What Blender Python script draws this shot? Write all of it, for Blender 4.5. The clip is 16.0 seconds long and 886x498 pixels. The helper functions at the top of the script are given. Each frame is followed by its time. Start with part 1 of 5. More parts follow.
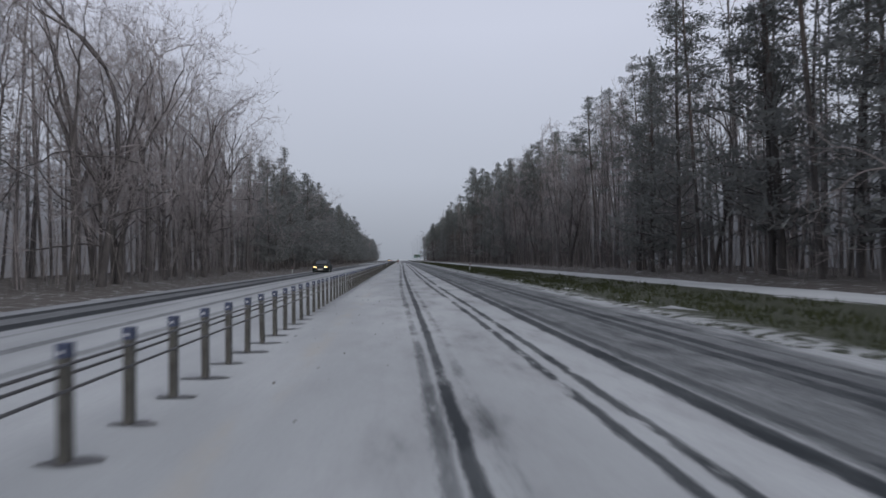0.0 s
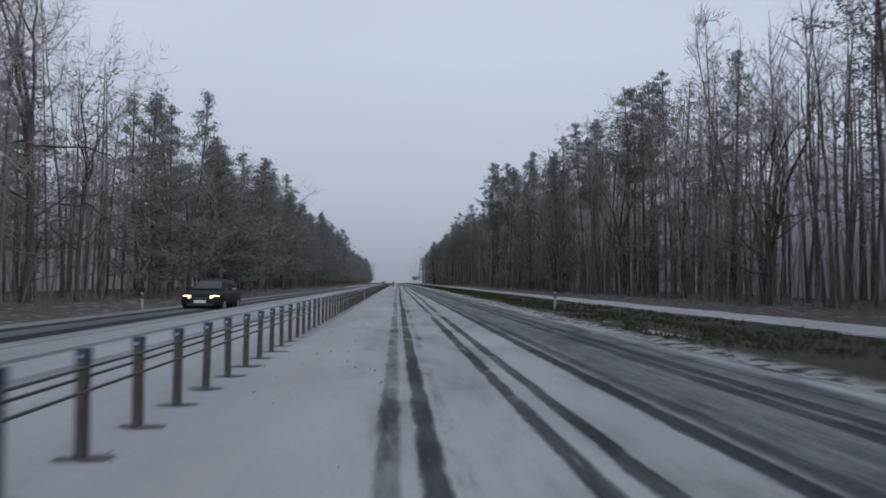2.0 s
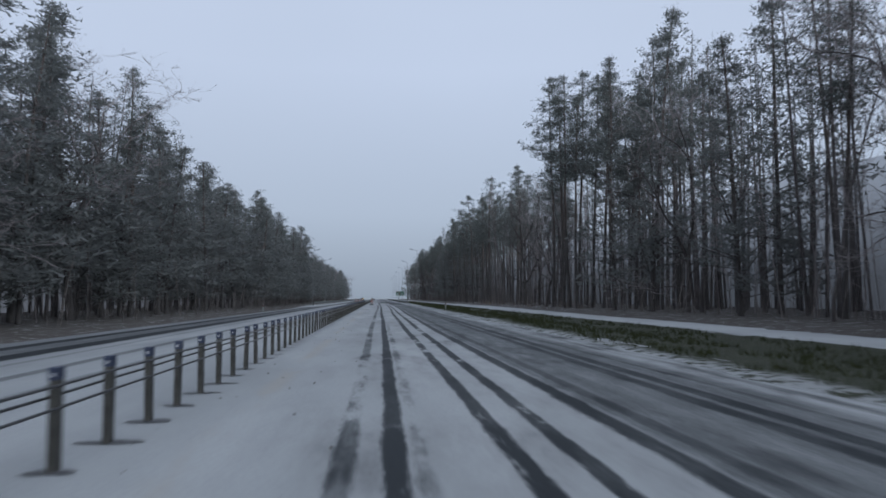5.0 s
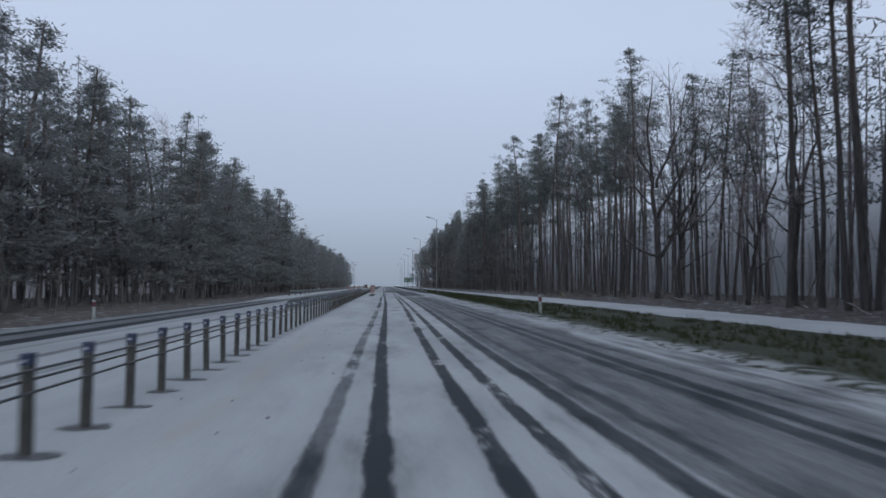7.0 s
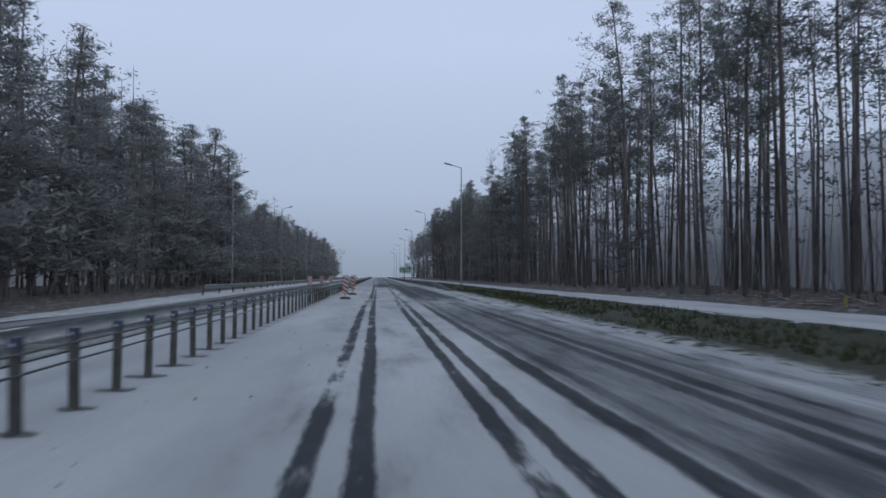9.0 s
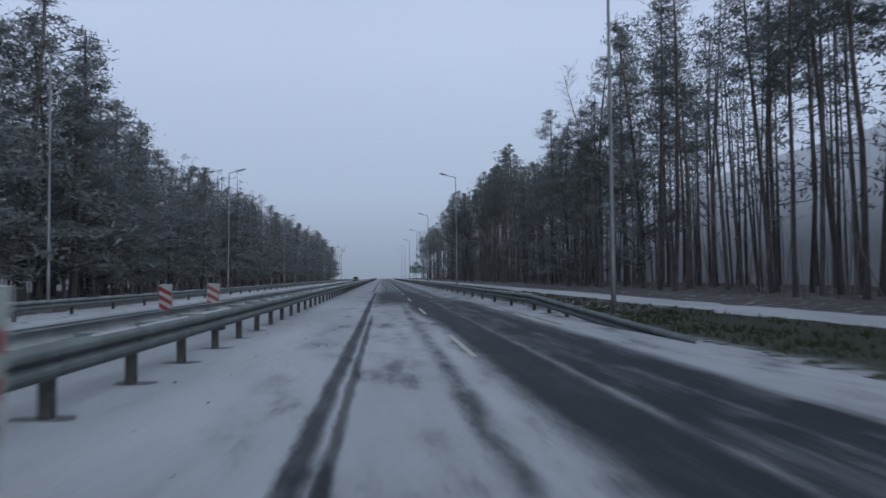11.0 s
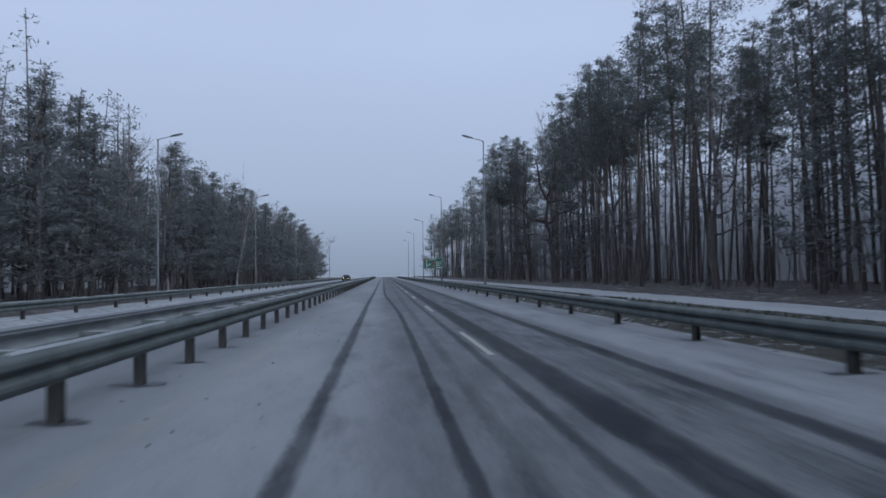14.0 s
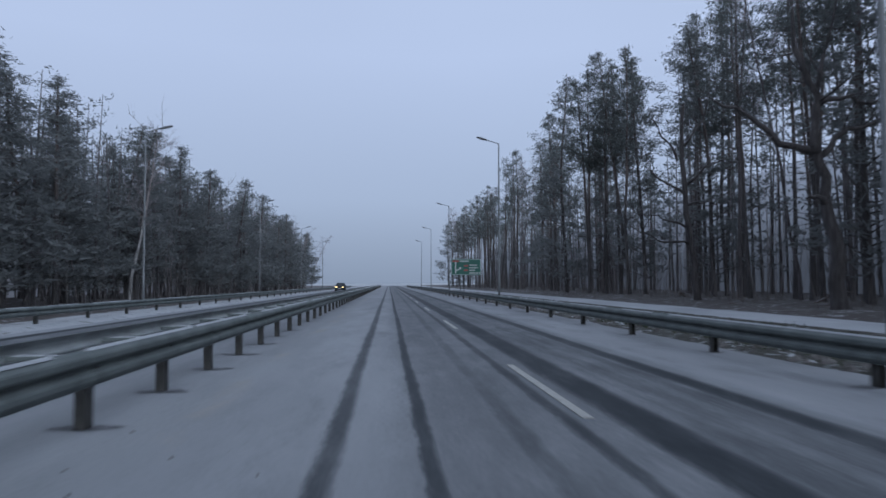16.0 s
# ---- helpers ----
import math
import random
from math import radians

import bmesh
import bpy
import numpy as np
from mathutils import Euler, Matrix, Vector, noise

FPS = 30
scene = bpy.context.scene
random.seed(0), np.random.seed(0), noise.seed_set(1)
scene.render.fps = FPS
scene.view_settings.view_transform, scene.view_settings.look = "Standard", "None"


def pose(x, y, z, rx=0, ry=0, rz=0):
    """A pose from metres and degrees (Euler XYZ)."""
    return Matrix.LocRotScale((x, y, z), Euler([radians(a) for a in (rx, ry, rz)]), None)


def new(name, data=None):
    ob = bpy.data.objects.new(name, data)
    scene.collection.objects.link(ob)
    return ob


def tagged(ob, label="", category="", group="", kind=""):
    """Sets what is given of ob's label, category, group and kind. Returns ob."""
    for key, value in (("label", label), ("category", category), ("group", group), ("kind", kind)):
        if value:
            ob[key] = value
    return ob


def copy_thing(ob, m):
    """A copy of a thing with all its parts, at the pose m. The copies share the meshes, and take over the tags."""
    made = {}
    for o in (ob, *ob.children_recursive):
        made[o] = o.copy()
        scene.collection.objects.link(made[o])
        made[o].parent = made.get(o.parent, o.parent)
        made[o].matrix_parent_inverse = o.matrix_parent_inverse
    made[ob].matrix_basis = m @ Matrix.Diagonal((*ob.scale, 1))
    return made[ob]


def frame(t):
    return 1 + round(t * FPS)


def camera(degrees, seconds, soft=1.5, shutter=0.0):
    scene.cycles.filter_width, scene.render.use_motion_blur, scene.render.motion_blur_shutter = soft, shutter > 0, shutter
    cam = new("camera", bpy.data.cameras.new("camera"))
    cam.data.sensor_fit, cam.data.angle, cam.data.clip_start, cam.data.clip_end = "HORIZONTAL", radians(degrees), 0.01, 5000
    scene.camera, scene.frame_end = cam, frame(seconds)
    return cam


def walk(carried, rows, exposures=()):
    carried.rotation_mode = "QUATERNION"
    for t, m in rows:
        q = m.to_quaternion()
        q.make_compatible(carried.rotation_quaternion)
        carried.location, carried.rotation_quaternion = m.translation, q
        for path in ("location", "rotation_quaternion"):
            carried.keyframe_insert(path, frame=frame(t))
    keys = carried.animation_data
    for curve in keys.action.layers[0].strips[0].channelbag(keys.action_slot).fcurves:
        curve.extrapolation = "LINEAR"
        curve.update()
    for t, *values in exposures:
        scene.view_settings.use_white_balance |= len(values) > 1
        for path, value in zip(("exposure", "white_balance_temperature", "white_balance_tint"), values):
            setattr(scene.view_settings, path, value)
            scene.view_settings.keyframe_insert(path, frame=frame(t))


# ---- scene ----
LENS = 66.2
PATH = [
    (0.0, -2.327, -0.35, 1.239, 0.843, 0.441, -3.556),
    (0.5, -2.324, 10.16, 1.228, 1.378, 0.225, -3.547),
    (1.0, -2.314, 20.47, 1.220, 1.892, 0.324, -3.686),
    (1.5, -2.301, 30.93, 1.215, 2.358, -0.447, -3.813),
    (2.0, -2.287, 41.20, 1.217, 2.790, -0.691, -3.870),
    (2.5, -2.273, 51.70, 1.219, 3.306, -0.620, -4.085),
    (3.0, -2.309, 61.04, 1.238, 4.491, -0.572, -4.741),
    (3.5, -2.237, 71.33, 1.218, 4.649, 0.038, -4.944),
    (4.0, -2.220, 81.54, 1.216, 4.562, -0.042, -5.644),
    (6.5, -1.878, 132.57, 1.239, 3.231, 0.279, -4.871),
    (7.0, -1.828, 142.80, 1.232, 3.023, -0.017, -4.894),
    (7.5, -1.777, 153.00, 1.221, 2.844, 0.079, -4.833),
    (8.0, -1.732, 163.23, 1.204, 2.660, 0.091, -4.934),
    (8.5, -1.700, 173.38, 1.220, 2.402, 0.028, -5.108),
    (9.0, -1.672, 183.49, 1.216, 2.257, -0.156, -5.550),
    (11.5, -1.369, 233.65, 1.248, 2.332, 0.942, -4.693),
    (12.0, -1.450, 243.61, 1.222, 2.701, 1.636, -4.687),
    (12.5, -1.501, 253.65, 1.282, 2.547, 1.004, -4.849),
    (13.0, -1.543, 263.73, 1.222, 2.701, 0.599, -5.111),
    (13.5, -1.573, 273.91, 1.189, 2.609, 0.383, -5.132),
    (14.0, -1.599, 284.04, 1.220, 2.099, 0.725, -5.041),
    (14.5, -1.637, 294.02, 1.218, 2.131, 1.000, -4.831),
    (15.0, -1.682, 304.01, 1.221, 2.284, 0.399, -4.804),
    (15.5, -1.729, 314.01, 1.220, 2.576, 0.393, -4.605),
    (16.0, -1.786, 324.06, 1.222, 2.858, 0.216, -4.545),
]

cam = camera(LENS, 16.0, soft=1.65, shutter=0.18)
# exposure in stops, kelvin, tint: the picture turns bluer on the way
EXPO = [(0.0, 0.12, 6350, 10), (1.5, 0.12, 6200, 9), (3.5, 0.12, 5900, 5), (7.0, 0.12, 5740, 6), (9.0, 0.10, 5620, 7), (12.5, 0.0, 5470, 7), (16.0, 0.0, 5370, 8)]
walk(cam, [(t, pose(x, y, z, 90 + p, r, w)) for t, x, y, z, p, r, w in PATH], EXPO)


# ---------------------------------------------------------------- node helpers
class Nodes:
    """Short forms for shader node arithmetic."""

    def __init__(self, tree):
        self.t = tree

    def add(self, kind):
        return self.t.nodes.new(kind)

    def put(self, socket, v):
        if isinstance(v, bpy.types.NodeSocket):
            self.t.links.new(v, socket)
        elif isinstance(v, (tuple, list)) and len(v) == 3 and socket.type == "RGBA":
            socket.default_value = (*v, 1)
        else:
            socket.default_value = v

    def math(self, op, a, b=0.0, c=0.0):
        n = self.add("ShaderNodeMath")
        n.operation = op
        for s, v in zip(n.inputs, (a, b, c)):
            self.put(s, v)
        return n.outputs[0]

    def sstep(self, v, lo, hi, a=0.0, b=1.0):
        n = self.add("ShaderNodeMapRange")
        n.interpolation_type = "SMOOTHSTEP"
        for s, x in zip(n.inputs, (v, lo, hi, a, b)):
            self.put(s, x)
        return n.outputs[0]

    def noise(self, vec, scale, detail=3.0, rough=0.55):
        n = self.add("ShaderNodeTexNoise")
        self.put(n.inputs["Vector"], vec)
        n.inputs["Scale"].default_value, n.inputs["Detail"].default_value, n.inputs["Roughness"].default_value = scale, detail, rough
        return n.outputs[0]

    def scaled(self, vec, sx, sy, sz):
        n = self.add("ShaderNodeVectorMath")
        n.operation = "MULTIPLY"
        self.put(n.inputs[0], vec)
        n.inputs[1].default_value = (sx, sy, sz)
        return n.outputs[0]

    def mix(self, f, a, b, blend="MIX"):
        n = self.add("ShaderNodeMix")
        n.data_type, n.blend_type = "RGBA", blend
        self.put(n.inputs[0], f), self.put(n.inputs[6], a), self.put(n.inputs[7], b)
        return n.outputs[2]

    def pos(self):
        return self.add("ShaderNodeNewGeometry").outputs["Position"]

    def local(self):
        return self.add("ShaderNodeTexCoord").outputs["Object"]

    def split(self, vec):
        n = self.add("ShaderNodeSeparateXYZ")
        self.put(n.inputs[0], vec)
        return n.outputs

    def bump(self, height, strength, dist):
        n = self.add("ShaderNodeBump")
        self.put(n.inputs["Height"], height)
        n.inputs["Strength"].default_value, n.inputs["Distance"].default_value = strength, dist
        return n.outputs[0]


def material(name):
    m = bpy.data.materials.new(name)
    m.use_nodes = True
    n = Nodes(m.node_tree)
    b = m.node_tree.nodes["Principled BSDF"]
    return m, n, b.inputs


def plain(name, a, b, scale=6.0, rough=0.6, metal=0.0, bump=0.3, stretch=(1, 1, 1)):
    """Two colours mixed by noise at two scales, with fine relief."""
    m, n, i = material(name)
    v = n.scaled(n.local(), *stretch)
    big, fine = n.noise(v, scale, 4.0), n.noise(v, scale * 9, 3.0)
    f = n.sstep(n.math("ADD", n.math("MULTIPLY", big, 0.65), n.math("MULTIPLY", fine, 0.35)), 0.33, 0.67)
    col = n.mix(f, a, b)
    n.put(i["Base Color"], col)
    n.put(i["Roughness"], n.sstep(fine, 0.2, 0.8, rough - 0.1, rough + 0.1))
    i["Metallic"].default_value = metal
    if bump:
        n.put(i["Normal"], n.bump(fine, bump, 0.01))
    return m


# ---------------------------------------------------------------- sky and light
world = bpy.data.worlds.new("winter_sky")
scene.world = world
world.use_nodes = True
wn = Nodes(world.node_tree)
sky = wn.add("ShaderNodeTexSky")
sky.sky_type, sky.sun_disc, sky.dust_density = "NISHITA", False, 6.0
sky.sun_elevation, sky.sun_rotation = radians(11), radians(208)
ray_way = wn.add("ShaderNodeTexCoord").outputs["Generated"]
up = wn.split(ray_way)[2]
deck = wn.add("ShaderNodeValToRGB")
deck.color_ramp.elements[0].position, deck.color_ramp.elements[0].color = 0.0, (0.30, 0.325, 0.37, 1)
deck.color_ramp.elements[1].position, deck.color_ramp.elements[1].color = 1.0, (0.56, 0.58, 0.66, 1)
e = deck.color_ramp.elements.new(0.12)
e.color = (0.455, 0.485, 0.56, 1)
e = deck.color_ramp.elements.new(0.32)
e.color = (0.575, 0.60, 0.70, 1)
wn.put(deck.inputs[0], up)
cloud = wn.noise(wn.scaled(ray_way, 1, 1, 2.5), 1.6, 3.0)
veiled = wn.mix(wn.sstep(cloud, 0.3, 0.75, 0.0, 0.10), deck.outputs[0], (0.38, 0.40, 0.46))
dim = wn.mix(1.0, sky.outputs[0], (0.10, 0.10, 0.10), "MULTIPLY")
bg = world.node_tree.nodes["Background"]
wn.put(bg.inputs[0], wn.mix(0.94, dim, veiled))
bg.inputs[1].default_value = 1.0
sun = new("sun", bpy.data.lights.new("sun", "SUN"))
sun.data.energy, sun.data.angle, sun.data.color = 3.2, radians(80), (1.0, 0.98, 0.96)
sun.rotation_euler = (radians(79), 0, radians(28))

# ---------------------------------------------------------------- materials
SNOW_A, SNOW_B = (0.366, 0.380, 0.392), (0.282, 0.295, 0.306)
TAR_A, TAR_B = (0.015, 0.018, 0.021), (0.031, 0.036, 0.041)


def snow_road():
    """Asphalt under thin driven snow: wheel tracks and swept lanes lie along the road."""
    m, n, i = material("snowy_asphalt")
    p = n.pos()
    x, y, z = n.split(p)
    along = n.scaled(p, 1.0, 0.045, 1.0)
    streak = n.noise(along, 3.0, 4.0, 0.6)
    broad = n.noise(n.scaled(p, 0.55, 0.10, 1.0), 1.0, 4.0)
    patch = n.noise(n.scaled(p, 1.3, 0.35, 1.0), 1.0, 4.0, 0.6)
    grain = n.noise(p, 22.0, 3.0)
    drift = n.math("MULTIPLY", n.math("SUBTRACT", n.noise(n.scaled(p, 0.0, 0.03, 0.0), 1.0, 2.0), 0.5), 0.16)
    xs = n.math("ADD", x, drift)
    lump = n.noise(n.scaled(p, 1.0, 0.25, 1.0), 4.5, 4.0, 0.65)
    xw = n.math("ADD", xs, n.math("ADD", n.math("MULTIPLY", n.math("SUBTRACT", grain, 0.5), 0.09), n.math("MULTIPLY", n.math("SUBTRACT", lump, 0.5), 0.10)))
    first = n.sstep(y, 205.0, 226.0, 1.0, 0.0)
    last = n.sstep(n.math("ADD", y, n.sstep(x, 0.7, 1.4, 0.0, 18.0)), 270.0, 286.0)
    mid = n.math("SUBTRACT", 1.0, n.math("ADD", first, last))

    def band(c, w, soft=0.05):
        return n.sstep(n.math("ABSOLUTE", n.math("SUBTRACT", xw, c)), n.math("MULTIPLY_ADD", w, 0.5, soft), n.math("MULTIPLY_ADD", w, 0.5, -0.6 * soft))

    def broken(c, w, amount, seed, lo=0.36, hi=0.5, soft=0.05):
        """A wheel track that snow has closed again here and there."""
        moved = n.add("ShaderNodeVectorMath")
        n.put(moved.inputs[0], p)
        moved.inputs[1].default_value = (0.0, seed * 37.0, 0.0)
        v = n.math("ADD", n.math("MULTIPLY", n.noise(n.scaled(moved.outputs[0], 2.0, 0.55, 0.0), 1.0, 4.0, 0.7), 0.6), n.math("MULTIPLY", n.noise(n.scaled(moved.outputs[0], 0.0, 0.11, 0.0), 1.0, 2.0), 0.4))
        return n.math("MULTIPLY", n.math("MULTIPLY", band(c, w, soft), n.sstep(v, lo, hi)), amount)

    def most(*vs):
        out = vs[0]
        for v in vs[1:]:
            out = n.math("MAXIMUM", out, v)
        return out


    def shift(start, *moves):
        """A track's place across the road, which slides from stretch to stretch."""
        v = start
        for a, b_, d in moves:
            v = n.math("ADD", v, n.sstep(y, a, b_, 0.0, d))
        return v

    a1 = shift(-2.08, (2, 34, -0.25), (60, 88, -0.05), (130, 192, 0.22))
    a2 = shift(-1.92, (10, 45, -0.11), (90, 135, 0.15), (140, 190, 0.09))
    b1 = shift(-0.78, (8, 40, -0.26), (140, 192, 0.32))
    b2 = shift(-0.52, (8, 40, -0.16), (70, 90, 0.13), (140, 190, 0.15))
    o1 = shift(0.20, (95, 135, -0.15), (145, 190, 0.26))
    worn, wide = n.sstep(y, 60, 135, 0.88, 1.0), n.sstep(y, 12, 50, 0.11, 0.17)
    one = n.math("MULTIPLY", worn, most(broken(a1, wide, n.sstep(y, 165, 188, 0.62, 0.9), 1, 0.36, 0.52, 0.05), broken(a2, wide, 0.90, 2, 0.33, 0.46, 0.045),
               n.math("MULTIPLY", broken(shift(a2, (0, 1, 0.20)), 0.12, 0.52, 5, 0.36, 0.58, 0.06), n.sstep(y, 145, 125)),
               broken(b1, wide, 0.88, 3, 0.38, 0.49, 0.045), broken(b2, wide, 0.86, 4, 0.38, 0.48, 0.045)))
    dark = n.sstep(streak, 0.36, 0.64, 1.0, 1.12)
    left = n.sstep(y, 240.0, 249.0, 0.35, 0.0)
    lane = n.math("MULTIPLY", n.math("MULTIPLY", n.sstep(n.math("SUBTRACT", xw, left), -0.70, 0.0), n.sstep(xw, 1.35, 0.85)), n.math("MULTIPLY", dark, n.sstep(patch, 0.35, 0.70, 0.92, 0.72)))
    streaky = n.math("MULTIPLY", n.math("MULTIPLY", n.sstep(xw, 0.8, 1.2), n.sstep(xw, 3.1, 2.5)), n.sstep(streak, 0.36, 0.66, 0.72, 0.88))
    opened = n.math("MULTIPLY", n.math("MULTIPLY", n.sstep(y, 245.0, 261.0), n.math("MULTIPLY", n.sstep(xw, -2.5, -1.3), n.sstep(xw, 1.4, 0.9))), n.math("MULTIPLY", n.sstep(broad, 0.32, 0.66, 1.0, 0.82), n.sstep(lump, 0.40, 0.70, 1.0, 0.88)))
    two = most(n.math("MULTIPLY", band(-1.97, 0.18, 0.09), 0.82), n.math("MULTIPLY", band(-1.76, 0.10, 0.06), n.sstep(y, 242.0, 250.0, 0.72, 0.0)), n.math("MULTIPLY", band(-0.55, 0.25, 0.2), n.sstep(patch, 0.3, 0.6, 0.85, 0.3)), lane, streaky,
               n.math("MULTIPLY", band(1.62, 0.16, 0.14), 0.84), n.math("MULTIPLY", band(2.15, 0.50, 0.25), 0.92), opened, n.sstep(patch, 0.45, 0.75, 0.0, 0.22))
    three = most(n.math("MULTIPLY", band(-2.22, 0.16, 0.08), 0.70), n.math("MULTIPLY", band(shift(-1.08, (302, 330, -0.43)), 0.14, 0.07), 0.80), n.math("MULTIPLY", band(-0.72, 0.26, 0.16), 0.60),
                 n.math("MULTIPLY", band(-0.21, 0.18, 0.12), 0.74), n.math("MULTIPLY", band(1.15, 1.5, 0.45), n.sstep(streak, 0.35, 0.65, 0.46, 0.62)), n.math("MULTIPLY", band(shift(0.36, (290, 330, 0.08)), 0.50, 0.22), 0.84), n.math("MULTIPLY", band(shift(1.72, (290, 330, 0.14)), 0.34, 0.18), 0.80),
                 n.math("MULTIPLY", n.math("MULTIPLY", n.sstep(xw, -2.4, -1.2, 0.0, 0.56), n.sstep(xw, 2.7, 1.9)), n.sstep(patch, 0.30, 0.7, 1.0, 0.72)), n.sstep(patch, 0.35, 0.65, 0.12, 0.24))
    mine = n.math("ADD", n.math("ADD", n.math("MULTIPLY", one, first), n.math("MULTIPLY", two, mid)), n.math("MULTIPLY", three, last))
    # the driven outer lane: grey slush with dark wheel paths
    outer = most(n.math("MULTIPLY_ADD", n.sstep(patch, 0.35, 0.65), -0.10, n.sstep(streak, 0.32, 0.68, 0.60, 0.69)), n.math("MULTIPLY", band(shift(0.52, (145, 190, 0.16)), 0.26, 0.16), 0.76), n.math("MULTIPLY", band(1.62, 0.30, 0.14), 0.80), n.math("MULTIPLY", band(1.98, 0.30, 0.14), 0.84), n.math("MULTIPLY", band(2.5, 0.2, 0.14), 0.70))
    outer = n.math("MULTIPLY", outer, n.sstep(patch, 0.72, 0.50, 0.72, 1.0))
    outer = n.math("MULTIPLY", outer, first)
    outer = n.math("MULTIPLY", outer, n.math("MULTIPLY", n.sstep(n.math("SUBTRACT", xw, o1), -0.02, 0.22), n.sstep(xw, 3.25, 2.6)))
    outer = n.math("MAXIMUM", outer, n.math("MULTIPLY", n.math("MULTIPLY", band(o1, 0.22, 0.08), first), 0.84))
    fringe = n.math("MULTIPLY", n.math("MULTIPLY", n.sstep(xw, 2.7, 3.0), n.sstep(xw, 4.2, 3.5)), n.math("MULTIPLY", n.sstep(y, 236.0, 222.0), n.sstep(streak, 0.38, 0.66, 0.18, 0.52)))
    # the opposite carriageway
    other = most(n.math("MULTIPLY", band(-10.1, 0.75, 0.2), 0.92), n.math("MULTIPLY", band(-11.6, 0.6, 0.2), 0.85), n.math("MULTIPLY", band(-10.85, 0.9, 0.2), 0.55),
                 n.math("MULTIPLY", band(-7.9, 0.3, 0.1), 0.55), n.math("MULTIPLY", band(-6.7, 0.25, 0.1), 0.45), n.math("MULTIPLY", band(-9.1, 0.2, 0.1), 0.4))
    wipe = n.math("MULTIPLY", n.sstep(patch, 0.48, 0.72, 0.0, 0.36), n.sstep(y, 278.0, 300.0, 1.0, 0.25))
    bare = most(mine, outer, fringe, other)
    bare = n.math("ADD", bare, n.math("MULTIPLY", n.math("SUBTRACT", streak, 0.5), 0.07))
    bare = n.math("ADD", bare, n.math("MULTIPLY", n.math("MULTIPLY", wipe, n.sstep(xw, -3.0, -2.4)), n.sstep(xw, -5.4, -4.6, 0.5, 1.0)))
    dust = n.noise(n.scaled(p, 1.0, 0.22, 1.0), 3.5, 5.0, 0.65)
    bare = n.math("SUBTRACT", bare, n.math("MULTIPLY", n.sstep(dust, 0.40, 0.75), 0.12))
    tyre = n.sstep(n.math("ADD", bare, n.math("MULTIPLY", n.math("SUBTRACT", grain, 0.5), 0.3)), 0.05, 0.95)
    snow = n.mix(n.sstep(broad, 0.3, 0.7), SNOW_A, SNOW_B)
    snow = n.mix(n.sstep(grain, 0.35, 0.75, 0.0, 0.35), snow, (0.245, 0.25, 0.26))
    snow = n.mix(n.math("MULTIPLY", n.math("MULTIPLY", n.sstep(patch, 0.40, 0.70, 0.0, 0.75), n.sstep(y, 278.0, 300.0, 1.0, 0.35)), n.sstep(xw, -3.6, -2.2, 0.3, 1.0)), snow, (0.225, 0.23, 0.24))
    snow = n.mix(n.math("MULTIPLY", n.sstep(y, 236.0, 285.0, 0.0, 0.58), n.sstep(broad, 0.25, 0.6, 0.7, 1.0)), snow, (0.19, 0.195, 0.205))
    # old brownish edge line under the snow along the median
    line = n.math("MULTIPLY", band(-3.55, 0.2, 0.15), n.sstep(patch, 0.45, 0.62, 0.0, 0.35))
    snow = n.mix(line, snow, (0.34, 0.31, 0.26))
    tar = n.mix(grain, TAR_A, TAR_B)
    n.put(i["Base Color"], n.mix(tyre, snow, tar))
    n.put(i["Roughness"], n.sstep(tyre, 0.0, 1.0, 0.95, 0.72))
    i["Specular IOR Level"].default_value = 0.12
    h = n.math("SUBTRACT", n.math("MULTIPLY", grain, 0.25), n.math("MULTIPLY", tyre, 0.9))
    n.put(i["Normal"], n.bump(h, 0.35, 0.03))
    return m


def verge():
    """Rough winter grass that shows through snow; further on snow and dead leaves take over."""
    m, n, i = material("winter_grass")
    p = n.pos()
    x, y, z = n.split(p)
    clump, blade = n.noise(p, 2.6, 4.0, 0.65), n.noise(n.scaled(p, 1, 0.5, 1), 30.0, 3.0, 0.7)
    green = n.mix(n.sstep(blade, 0.3, 0.7), (0.015, 0.020, 0.011), (0.042, 0.048, 0.024))
    green = n.mix(n.sstep(clump, 0.5, 0.75, 0.0, 0.7), green, (0.052, 0.050, 0.026))
    litter = n.mix(n.sstep(blade, 0.35, 0.65), (0.018, 0.018, 0.015), (0.075, 0.072, 0.055))
    body = n.mix(n.sstep(y, 246.0, 275.0), green, litter)
    cover = n.math("ADD", n.sstep(n.math("ADD", clump, n.math("MULTIPLY", n.math("SUBTRACT", blade, 0.5), 0.5)), 0.70, 0.84, 0.0, 0.5), n.math("MULTIPLY", n.sstep(y, 250.0, 280.0), n.sstep(clump, 0.545, 0.66, 0.0, 0.72)))
    cover = n.math("MAXIMUM", cover, n.math("MULTIPLY", n.sstep(n.math("SUBTRACT", x, n.math("ADD", n.sstep(y, 60.0, 140.0, 3.25, 3.75), n.sstep(y, 200.0, 235.0, 0.0, 0.45))), n.sstep(y, 245.0, 262.0, 0.8, 0.16), n.sstep(y, 245.0, 262.0, 0.1, 0.0)), n.sstep(clump, n.sstep(y, 245.0, 262.0, 0.40, 0.28), n.sstep(y, 245.0, 262.0, 0.56, 0.40), 0.0, 0.9)))
    n.put(i["Base Color"], n.mix(cover, body, SNOW_A))
    i["Roughness"].default_value = 0.95
    n.put(i["Normal"], n.bump(n.math("ADD", blade, clump), 0.9, 0.08))
    return m


